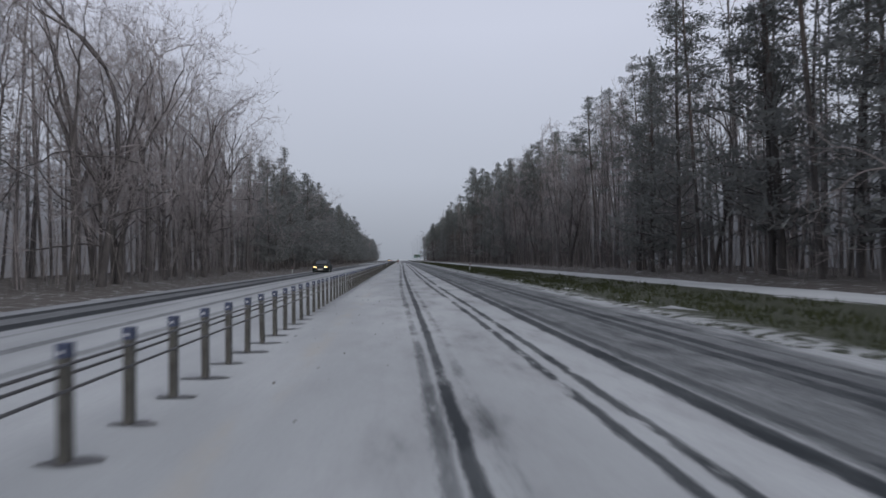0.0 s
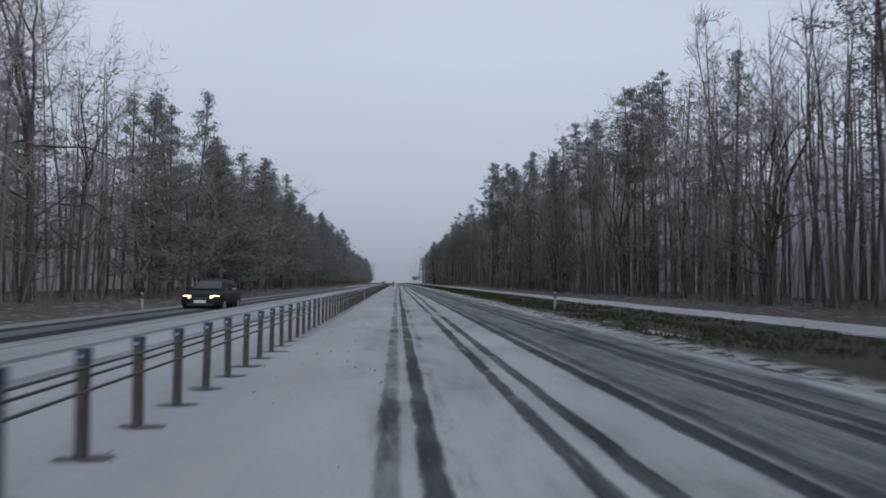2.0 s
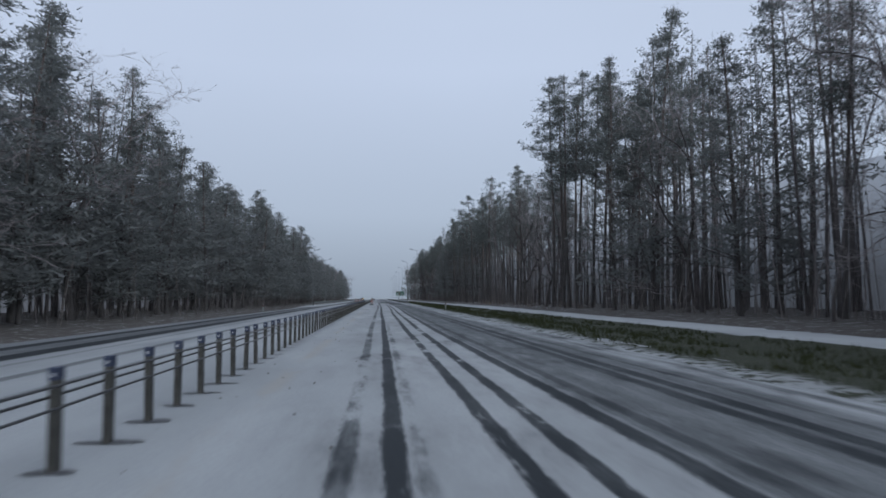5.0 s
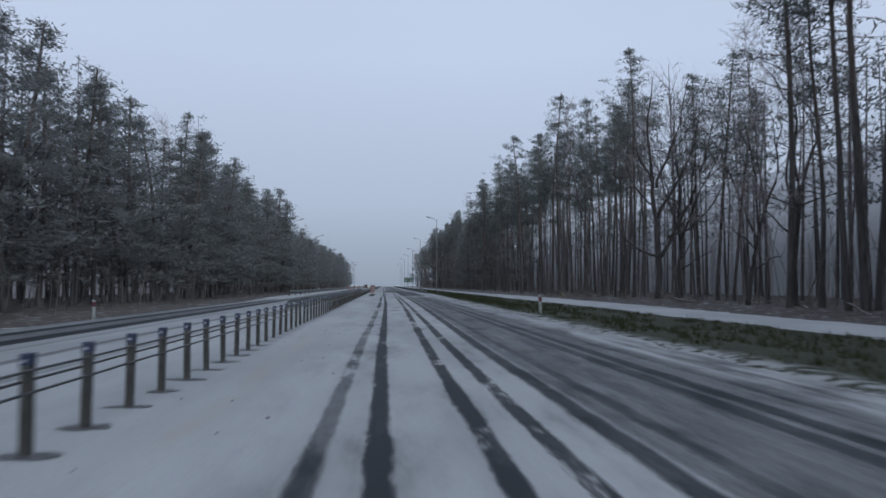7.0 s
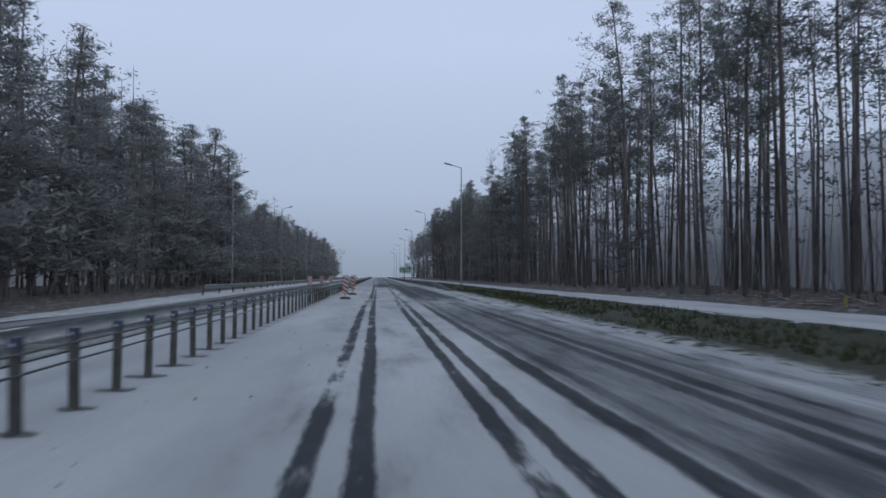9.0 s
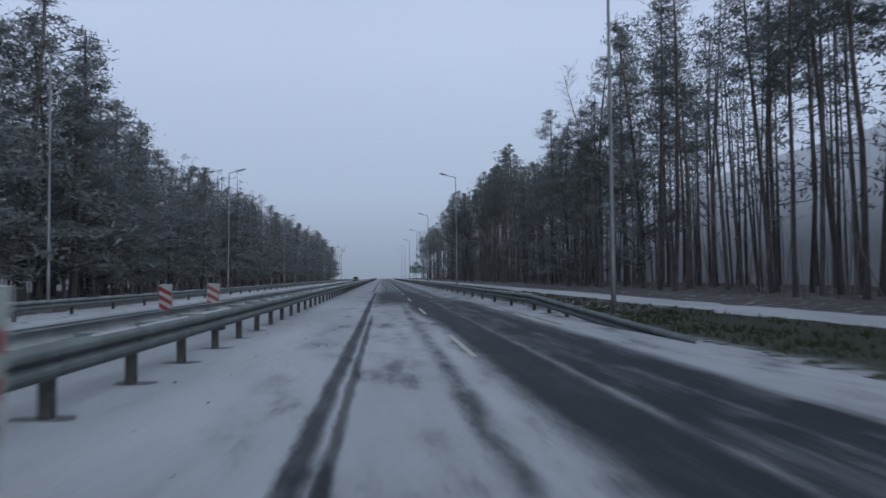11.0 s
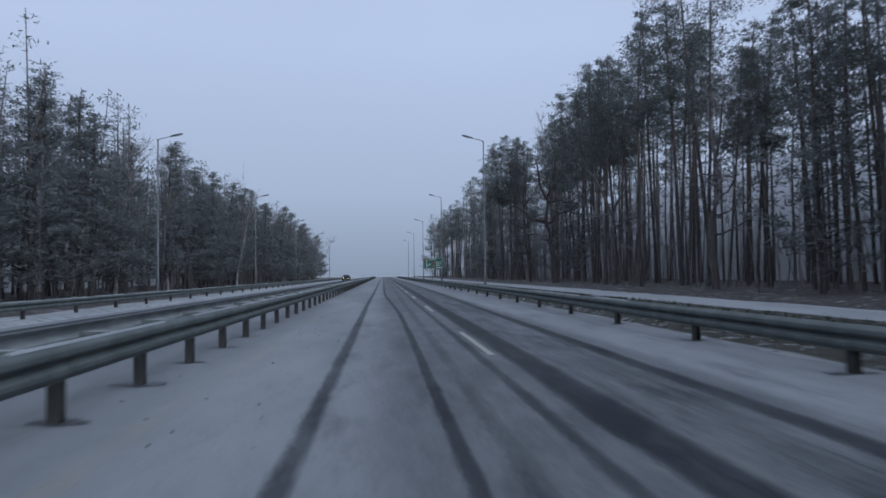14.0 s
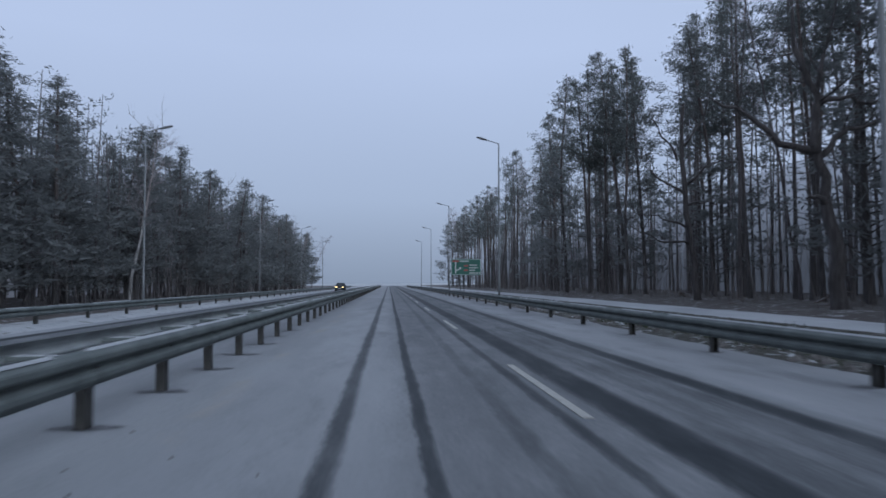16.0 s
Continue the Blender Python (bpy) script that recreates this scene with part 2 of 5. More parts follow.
def snow_sheet(name, lo, hi, dirt):
    """Untouched snow with litter showing through where the noise is high."""
    m, n, i = material(name)
    p = n.pos()
    big, mid, fine = n.noise(n.scaled(p, 1, 0.35, 1), 0.5, 4.0), n.noise(p, 2.2, 4.0, 0.65), n.noise(p, 18.0, 3.0)
    s = n.mix(n.sstep(big, 0.3, 0.7), SNOW_A, SNOW_B)
    f = n.sstep(n.math("ADD", n.math("MULTIPLY", mid, 0.7), n.math("MULTIPLY", fine, 0.3)), lo, hi)
    n.put(i["Base Color"], n.mix(f, s, n.mix(fine, dirt, tuple(2.2 * c for c in dirt))))
    i["Roughness"].default_value = 0.9
    n.put(i["Normal"], n.bump(n.math("ADD", mid, n.math("MULTIPLY", fine, 0.4)), 0.5, 0.06))
    return m


def bark(name, low, high, y0, y1):
    """Bark that changes colour up the stem."""
    m, n, i = material(name)
    v = n.local()
    z = n.split(v)[2]
    rib = n.noise(n.scaled(v, 9, 9, 1.3), 1.0, 4.0, 0.6)
    fine = n.noise(v, 14.0, 3.0)
    a = n.mix(n.sstep(rib, 0.35, 0.65), tuple(0.45 * c for c in low), low)
    b = n.mix(n.sstep(rib, 0.35, 0.65), tuple(0.6 * c for c in high), high)
    c = n.mix(n.sstep(n.math("ADD", z, n.math("MULTIPLY", fine, 2.0)), y0, y1), a, b)
    r = n.add("ShaderNodeObjectInfo").outputs["Random"]
    c = n.mix(n.math("MULTIPLY", r, 0.4), c, tuple(0.75 * q for q in low))
    n.put(i["Base Color"], c)
    i["Roughness"].default_value = 0.9
    n.put(i["Normal"], n.bump(rib, 0.6, 0.03))
    return m


def leafy(m, n, c):
    """Thin matt blades that scatter light to both sides alike."""
    front, back, both = n.add("ShaderNodeBsdfDiffuse"), n.add("ShaderNodeBsdfTranslucent"), n.add("ShaderNodeMixShader")
    n.put(front.inputs["Color"], c), n.put(back.inputs["Color"], c)
    both.inputs[0].default_value = 0.48
    m.node_tree.links.new(front.outputs[0], both.inputs[1])
    m.node_tree.links.new(back.outputs[0], both.inputs[2])
    m.node_tree.links.new(both.outputs[0], m.node_tree.nodes["Material Output"].inputs["Surface"])
    m.node_tree.nodes.remove(m.node_tree.nodes["Principled BSDF"])
    return m


def twigs(name, a, b):
    """Fine bare twigs, each tree a little different."""
    m, n, i = material(name)
    r = n.add("ShaderNodeObjectInfo").outputs["Random"]
    c = n.mix(n.noise(n.local(), 1.5, 4.0), a, b)
    return leafy(m, n, n.mix(n.math("MULTIPLY", r, 0.35), c, tuple(0.6 * q for q in a)))


def needles(name, a, b):
    m, n, i = material(name)
    isl = n.add("ShaderNodeNewGeometry").outputs["Random Per Island"]
    r = n.add("ShaderNodeObjectInfo").outputs["Random"]
    c = n.mix(isl, a, b)
    c = n.mix(n.math("MULTIPLY", r, 0.45), c, tuple(0.85 * q for q in a))
    return leafy(m, n, c)


ROAD, VERGE = snow_road(), verge()
PATHSNOW = snow_sheet("path_snow", 0.60, 0.80, (0.06, 0.055, 0.045))
BANK = snow_sheet("bank_snow", 0.52, 0.66, (0.05, 0.048, 0.035))
FLOOR = snow_sheet("forest_litter", 0.34, 0.47, (0.034, 0.029, 0.026))
FIELD = snow_sheet("far_snow", 0.62, 0.8, (0.06, 0.06, 0.05))
SNOWCAP = snow_sheet("lying_snow", 0.74, 0.9, (0.2, 0.2, 0.2))
BARK_PINE = bark("pine_bark", (0.072, 0.067, 0.067), (0.125, 0.102, 0.092), 6.0, 11.0)
BARK_GREY = bark("grey_bark", (0.105, 0.096, 0.098), (0.150, 0.136, 0.137), 4.0, 14.0)
BARK_OAK = bark("oak_bark", (0.062, 0.056, 0.056), (0.085, 0.077, 0.076), 4.0, 14.0)
BARK_DUN = bark("dun_bark", (0.060, 0.053, 0.054), (0.086, 0.077, 0.077), 4.0, 14.0)
BARK_BIRCH = bark("birch_bark", (0.40, 0.39, 0.38), (0.26, 0.22, 0.21), 5.0, 9.0)
# pale twig colour, lifted so that the bare wood looks hazy
TWIG = twigs("twig", (0.27, 0.245, 0.248), (0.35, 0.322, 0.322))
# needle colours raised above real needles, to put haze into them
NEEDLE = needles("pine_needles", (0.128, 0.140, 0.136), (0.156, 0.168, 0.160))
NEEDLE_HAZED = needles("hazed_young_needles", (0.165, 0.174, 0.174), (0.192, 0.201, 0.198))
ZINC = plain("weathered_galvanised_steel", (0.078, 0.091, 0.088), (0.130, 0.147, 0.142), 2.0, 0.82, 0.0, 0.15)
# paler copy of the rail steel, for the far rail on the median
ZINCPALE = plain("pale_rail_steel", (0.22, 0.235, 0.235), (0.33, 0.35, 0.35), 2.0, 0.8, 0.05, 0.15)
POSTSTEEL = plain("dull_post_steel", (0.034, 0.033, 0.030), (0.072, 0.070, 0.064), 5.0, 0.6, 0.35, 0.2)
CAPBLUE = plain("dark_blue_plastic", (0.010, 0.016, 0.040), (0.020, 0.030, 0.066), 8.0, 0.5, 0, 0.1)
REFLECT = plain("white_reflector", (0.30, 0.31, 0.33), (0.42, 0.42, 0.42), 30.0, 0.35, 0, 0.05)
ROPE = plain("steel_rope", (0.045, 0.045, 0.048), (0.10, 0.10, 0.105), 40.0, 0.5, 0.5, 0.4)
MELT = plain("wet_asphalt", TAR_A, (0.12, 0.12, 0.13), 9.0, 0.5, 0, 0.3)
LAMPSTEEL = plain("lamp_galvanised", (0.115, 0.122, 0.126), (0.175, 0.182, 0.188), 1.2, 0.55, 0.3, 0.1)
LAMPHEAD = plain("dark_lamp_housing", (0.05, 0.052, 0.055), (0.085, 0.087, 0.09), 4.0, 0.45, 0.2, 0.1)
LAMPGLASS = plain("lamp_glass", (0.30, 0.31, 0.33), (0.38, 0.39, 0.40), 8.0, 0.15, 0, 0)
PAINT = plain("road_paint", (0.24, 0.24, 0.215), (0.37, 0.365, 0.33), 9.0, 0.7, 0, 0.3)
OLDPAINT = plain("old_yellowed_paint", (0.13, 0.127, 0.108), (0.235, 0.225, 0.18), 5.0, 0.8, 0, 0.3)
WHITE = plain("white_plastic", (0.40, 0.40, 0.385), (0.55, 0.55, 0.53), 6.0, 0.5, 0, 0.1)
POSTWHITE = plain("grimy_post_plastic", (0.15, 0.165, 0.155), (0.25, 0.27, 0.26), 5.0, 0.6, 0, 0.1)
MAROON = plain("dull_maroon_foil", (0.050, 0.014, 0.020), (0.080, 0.020, 0.028), 8.0, 0.5, 0, 0.05)
BRUSHWOOD = plain("dead_stalks", (0.085, 0.076, 0.072), (0.15, 0.135, 0.13), 1.5, 0.9, bump=0)
RED = plain("red_foil", (0.125, 0.012, 0.016), (0.17, 0.020, 0.024), 8.0, 0.4, 0, 0.05)
BLACK = plain("black_rubber", (0.014, 0.014, 0.015), (0.028, 0.028, 0.03), 8.0, 0.7, 0, 0.2)
YELLOW = plain("yellow_plastic", (0.26, 0.21, 0.04), (0.34, 0.27, 0.06), 5.0, 0.5, 0, 0.1)
# green and white of the sign dulled, to put haze into the foil
GREEN = plain("green_sign_foil", (0.012, 0.078, 0.056), (0.018, 0.098, 0.070), 1.0, 0.45, 0, 0.03)
SIGNWHITE = plain("white_sign_foil", (0.30, 0.33, 0.33), (0.38, 0.41, 0.40), 4.0, 0.4, 0, 0)
SIGNRED = plain("red_sign_foil", (0.20, 0.045, 0.04), (0.26, 0.06, 0.05), 4.0, 0.4, 0, 0)
DIRT = plain("clod_and_stone", (0.035, 0.031, 0.028), (0.16, 0.15, 0.145), 3.0, 0.95, 0, 0.6)


# ---------------------------------------------------------------- mesh helpers
class Build:
    """Collects vertices and faces for one mesh."""

    def __init__(self):
        self.v, self.f = [], []

    def tube(self, pts, radii, sides=5, cap=False):
        base, n = len(self.v), len(pts)
        for k, p in enumerate(pts):
            a, b = pts[max(k - 1, 0)], pts[min(k + 1, n - 1)]
            d = (b - a).normalized()
            u = d.orthogonal().normalized() if abs(d.z) > 0.95 else d.cross(Vector((0, 0, 1))).normalized()
            w = d.cross(u)
            for s in range(sides):
                g = 2 * math.pi * s / sides
                self.v.append(p + (u * math.cos(g) + w * math.sin(g)) * radii[k])
        for k in range(n - 1):
            for s in range(sides):
                a, b = base + k * sides + s, base + k * sides + (s + 1) % sides
                self.f.append((a, b, b + sides, a + sides))
        if cap:
            self.f.append(tuple(base + s for s in reversed(range(sides))))
            self.f.append(tuple(base + (n - 1) * sides + s for s in range(sides)))

    def tri(self, a, b, c):
        k = len(self.v)
        self.v += [a, b, c]
        self.f.append((k, k + 1, k + 2))

    def box(self, x0, x1, y0, y1, z0, z1):
        k = len(self.v)
        self.v += [Vector((x, y, z)) for z in (z0, z1) for y in (y0, y1) for x in (x0, x1)]
        self.f += [(k, k + 2, k + 3, k + 1), (k + 4, k + 5, k + 7, k + 6), (k, k + 1, k + 5, k + 4), (k + 2, k + 6, k + 7, k + 3), (k, k + 4, k + 6, k + 2), (k + 1, k + 3, k + 7, k + 5)]

    def prism(self, outline, y0, y1, closed=True, axis="y"):
        """An outline in x, z drawn out along y (or an outline in y, z along x)."""
        k, n = len(self.v), len(outline)
        for t in (y0, y1):
            self.v += [Vector((a, t, b)) if axis == "y" else Vector((t, a, b)) for a, b in outline]
        for s in range(n if closed else n - 1):
            q = (s + 1) % n
            self.f.append((k + s, k + q, k + n + q, k + n + s))
        if closed:
            self.f += [tuple(k + s for s in reversed(range(n))), tuple(k + n + s for s in range(n))]

    def mesh(self, name, mat, smooth=False):
        me = bpy.data.meshes.new(name)
        me.from_pydata(self.v, [], self.f)
        if smooth:
            me.polygons.foreach_set("use_smooth", [True] * len(me.polygons))
        me.materials.append(mat)
        me.update()
        return me


def part(name, data, parent, label="", at=None):
    ob = new(name, data)
    ob.parent = parent
    if at is not None:
        ob.matrix_basis = at
    return tagged(ob, label)


def thing(name, label, category, group="", kind="", at=None):
    ob = new(name)
    if at is not None:
        ob.matrix_basis = at
    return tagged(ob, label, category, group, kind)


def bevelled(build, name, mat, width, segs=2):
    """The mesh of a Build with its hard edges rounded."""
    me = build.mesh(name, mat)
    bm = bmesh.new()
    bm.from_mesh(me)
    bmesh.ops.remove_doubles(bm, verts=bm.verts, dist=1e-5)
    bmesh.ops.recalc_face_normals(bm, faces=bm.faces)
    bmesh.ops.bevel(bm, geom=[e for e in bm.edges if e.is_manifold and e.calc_face_angle(0) > 0.6], offset=width, segments=segs, affect="EDGES", profile=0.6)
    bm.to_mesh(me)
    bm.free()
    return me


rng = random.Random(7)


def strip(name, label, mat, outline, y0, y1, step, wave=0.0, ragged=(0.0, 0.0)):
    """A strip of ground along the road: outline of (x, z), uneven in height and ragged at its two sides."""
    b = Build()
    rows = int((y1 - y0) / step) + 1
    n = len(outline)
    for r in range(rows):
        y = y0 + r * step
        for k, (x, z) in enumerate(outline):
            dx = 0.0
            if k == 0:
                dx = ragged[0] * noise.noise((x, y * 0.9, 1.3))
            elif k == n - 1:
                dx = ragged[1] * noise.noise((x, y * 0.9, 4.1))
            edge = 0.0 if k in (0, n - 1) else 1.0
            b.v.append(Vector((x + dx, y, z + edge * wave * (noise.noise((x * 0.7, y * 0.25, 2.0)) + 0.5 * noise.noise((x * 2, y * 0.9, 5.0))))))
    for r in range(rows - 1):
        for k in range(n - 1):
            a = r * n + k
            b.f.append((a, a + 1, a + n + 1, a + n))
    ob = new(name, b.mesh(name, mat, True))
    return tagged(ob, label, "ground", kind="structure")


# ---------------------------------------------------------------- ground
END = 640.0
gb = Build()
G = 3000.0
xsg = [-G, -80, -40, -18, -5, 5, 18, 40, 80, G]
ysg = [-300, -60, 100, 300, 500, 700, G]
for yy in ysg:
    for xx in xsg:
        gb.v.append(Vector((xx, yy, -0.42)))
for r in range(len(ysg) - 1):
    for k in range(len(xsg) - 1):
        a = r * len(xsg) + k
        gb.f.append((a, a + 1, a + len(xsg) + 1, a + len(xsg)))
tagged(new("ground", gb.mesh("ground", FIELD)), "snow-covered open ground that reaches the horizon", "ground", kind="structure")


def cross(x):
    """Height of the road surface across the two carriageways."""
    if x > -6.0:
        return 0.0
    return -0.25 * (-6.0 - x) / 7.6


road_line = [(x, cross(x)) for x in (-12.9, -11.5, -9.5, -7.5, -6.0, -5.0, -4.0, -2.5, -1.0, 0.5, 2.0, 3.4, 4.6)]
strip("road", "two-lane asphalt carriageways under thin driven snow with dark wheel tracks", ROAD, road_line, -40, END, 4.0)
grass_strip = strip("verge", "strip of rough green winter grass with patches of snow", VERGE, [(4.35, -0.03), (4.75, 0.03), (5.2, 0.035), (5.9, -0.02), (6.8, -0.12), (7.8, -0.14), (8.6, -0.07), (9.2, 0.0), (9.7, 0.01)], -40, END, 0.25, 0.05, (0.45, 0.25))


def grass_edge(y):
    """Where the grass begins beside the road."""
    return float(np.interp(y, (60, 140, 200, 235), (3.3, 3.8, 3.8, 4.35)))


for v in grass_strip.data.vertices:
    v.co.x += (grass_edge(v.co.y) - 4.6) * max(0.0, min(1.0, (6.8 - v.co.x) / 1.6))
strip("snowy_path", "narrow snow-covered track between the grass and the wood", PATHSNOW, [(9.4, 0.0), (10.6, 0.02), (12.8, 0.03), (14.6, 0.02)], -40, END, 1.0, 0.04, (0.3, 0.5))
strip("wood_floor", "brown leaf litter under the trees with thin patches of snow", FLOOR, [(14.2, -0.02), (15.4, 0.10), (17.0, 0.22), (20.0, 0.25), (26.0, 0.3), (36.0, 0.3), (50.0, 0.3), (75.0, 0.3)], -40, END, 1.5, 0.16, (0.6, 0.0))
strip("bank", "snowy shoulder along the opposite carriageway", BANK, [(-17.0, -0.30), (-16.0, -0.26), (-15.0, -0.26), (-14.0, -0.24), (-12.8, -0.222)], -40, END, 1.0, 0.05, (0.8, 0.25))
strip("wood_floor", "dark leaf litter and dead grass under the trees", FLOOR, [(-80.0, 0.1), (-55.0, 0.1), (-40.0, 0.1), (-28.0, 0.1), (-22.0, 0.0), (-19.0, -0.12), (-17.4, -0.24), (-16.4, -0.27)], -40, END, 1.5, 0.16, (0.0, 0.6))

ridge = strip("roadside_bank", "low snowy bank with dead grass under the far guardrail", BANK, [(-14.6, -0.27), (-14.2, -0.19), (-13.75, -0.12), (-13.35, -0.13), (-13.0, -0.19), (-12.7, -0.25)], 240, END - 100, 0.5, 0.03, (0.2, 0.2))
for v in ridge.data.vertices:
    v.co.z += (-0.30 - v.co.z) * max(0.0, 1 - (v.co.y - 240) / 12.0)

# the track is narrower along the first stretch
for ob in bpy.data.objects:
    if ob.name.split(".")[0] in ("snowy_path", "wood_floor"):
        for v in ob.data.vertices:
            if v.co.x > 11.5:
                v.co.x -= float(np.interp(v.co.y, (150, 190, 215, 240), (2.0, 0.8, 0.8, 2.0))) * float(np.interp(v.co.x, (11.5, 13.6, 16.0, 20.0), (0.0, 1.0, 1.0, 0.0)))

# along the first stretch the opposite carriageway lies lower and the wood comes closer to it
for ob in bpy.data.objects:
    if ob.name.split(".")[0] in ("road", "bank", "wood_floor"):
        for v in ob.data.vertices:
            f = float(np.interp(v.co.y, (195, 240), (1.0, 0.0)))
            if v.co.x < -6.0 and f > 0:
                v.co.z -= 0.12 * f * min(1.0, (-6.0 - v.co.x) / 7.0)
                near = float(np.interp(v.co.x, (-22, -19, -17, -16.4, -16, -15, -14, -12.8), (-22, -18.2, -15.2, -14.5, -14.3, -13.9, -13.4, -12.8))) if v.co.x > -22 else v.co.x
                v.co.x += f * (near - v.co.x)

# lane dashes: 4 m of paint, 8 m of gap
dash_b = Build()
for k in range(5):
    dash_b.box(-0.05, 0.05, k * 0.8, k * 0.8 + 0.8, 0.004, 0.009)
dash_me = dash_b.mesh("lane_dash", PAINT)
for k in range(19):
    o = new("lane_dash", dash_me)
    o.location = (0.0, 234.1 + 12.0 * k, 0.0)
    tagged(o, "worn white lane dash painted on the asphalt", "road marking", "lane dashes")

# the worn edge line, where the snow leaves it bare
for y0, y1 in ((240.5, 243.6), (244.1, 249.3), (249.8, 254.6), (255.3, 257.7), (258.6, 262.4)):
    b = Build()
    b.prism([(3.01, 0.003), (3.14, 0.003), (3.14, 0.007), (3.01, 0.007)], y0, y1)
    tagged(new("edge_line", b.mesh("edge_line", OLDPAINT)), "worn yellowish edge line half under snow", "road marking", "edge line stretches")

# ---------------------------------------------------------------- cable barrier on the median
CABLE_END = 223
cb = thing("cable_barrier", "steel rope safety barrier on dark posts along the snowy median", "barrier")
pb = Build()
pb.prism([(-0.05, -0.03), (0.05, -0.03), (0.05, -0.018), (-0.038, -0.018), (-0.038, 0.018), (0.05, 0.018), (0.05, 0.03), (-0.05, 0.03)], 0, 1)
for v in pb.v:
    v[:] = (v.z, v.x, v.y * 0.69)
post_me = pb.mesh("post", POSTSTEEL)
cap_b = Build()
cap_b.box(-0.036, 0.036, -0.056, 0.056, 0.645, 0.738)
cap_me = bevelled(cap_b, "post_cap", CAPBLUE, 0.008)
tag_b = Build()
tag_b.box(-0.010, 0.010, -0.060, -0.0565, 0.672, 0.697)
tag_me = tag_b.mesh("reflector", REFLECT)
melt = Build()


def patch_at(b, x, y, z, rx, ry, sides=11):
    """An uneven flat patch."""
    k = len(b.v)
    b.v.append(Vector((x, y, z)))
    for s in range(sides):
        g = 2 * math.pi * s / sides
        r = rng.uniform(0.65, 1.2)
        b.v.append(Vector((x + rx * r * math.cos(g), y + ry * r * math.sin(g), z)))
    for s in range(sides):
        b.f.append((k, k + 1 + s, k + 1 + (s + 1) % sides))


for k in range(-3, CABLE_END):
    if k == 86:  # a post is missing here
        continue
    lean = pose(-4.4, k + rng.uniform(-0.02, 0.02), 0, rng.gauss(0, 0.5), rng.gauss(0, 0.6), 0)
    p = part("post", post_me, cb, at=lean)
    part("post_cap", cap_me, p, "dark blue plastic post cap")
    part("reflector", tag_me, p, "small white reflector")
    patch_at(melt, -4.38, k - 0.02, 0.008, rng.uniform(0.20, 0.30), rng.uniform(0.09, 0.15))
for z, x in ((0.618, -4.36), (0.532, -4.44), (0.46, -4.36)):
    rb = Build()
    pts = [Vector((x + 0.012 * (-1) ** q, q * 1.0, z - (0.010 if q % 2 else 0))) for q in range(-3, CABLE_END)]
    rb.tube(pts, [0.0115] * len(pts), 6)
    part("steel_rope", rb.mesh("steel_rope", ROPE, True), cb)

# ---------------------------------------------------------------- steel guardrails
WAVE = [(0.03, 0.0), (0.028, 0.006), (0.045, 0.022), (0.072, 0.045), (0.082, 0.062), (0.082, 0.098), (0.072, 0.115), (0.030, 0.136), (0.012, 0.148), (0.012, 0.164), (0.030, 0.176), (0.072, 0.197), (0.082, 0.214), (0.082, 0.250), (0.072, 0.267), (0.030, 0.296), (0.004, 0.308), (0.0, 0.312)]
beam_b = Build()
outline = WAVE + [(x - 0.005, z) for x, z in reversed(WAVE)]
beam_b.prism(outline, 0, 4.03)
beam_me = beam_b.mesh("beam", ZINC)
pale_beam_me = beam_b.mesh("beam", ZINCPALE)
railpost_b = Build()
railpost_b.prism([(-0.06, -0.045), (0.06, -0.045), (0.06, -0.03), (-0.045, -0.03), (-0.045, 0.03), (0.06, 0.03), (0.06, 0.045), (-0.06, 0.045)], 0, 1)
for v in railpost_b.v:
    v[:] = (v.z * 1.1, v.x * 1.15, v.y * 0.66)
railpost_me = railpost_b.mesh("post", POSTSTEEL)
rung_b = Build()
rung_b.prism([(-0.024, 0.0), (0.024, 0.0), (0.024, 0.045), (-0.024, 0.045)], -0.66, 0.0, axis="x")
rung_me = bevelled(rung_b, "spacer", ZINC, 0.006, 1)
rungsnow_b = Build()
rungsnow_b.prism([(-0.012, 0.0), (-0.008, 0.005), (0.0, 0.008), (0.007, 0.005), (0.010, 0.0)], -0.58, -0.10, axis="x")
rungsnow_me = rungsnow_b.mesh("lying_snow", SNOWCAP)
bolt_b = Build()
bolt_b.tube([Vector((0.0, 0, 0)), Vector((0.02, 0, 0))], [0.016, 0.013], 6, True)
bolt_me = bolt_b.mesh("bolt", POSTSTEEL)


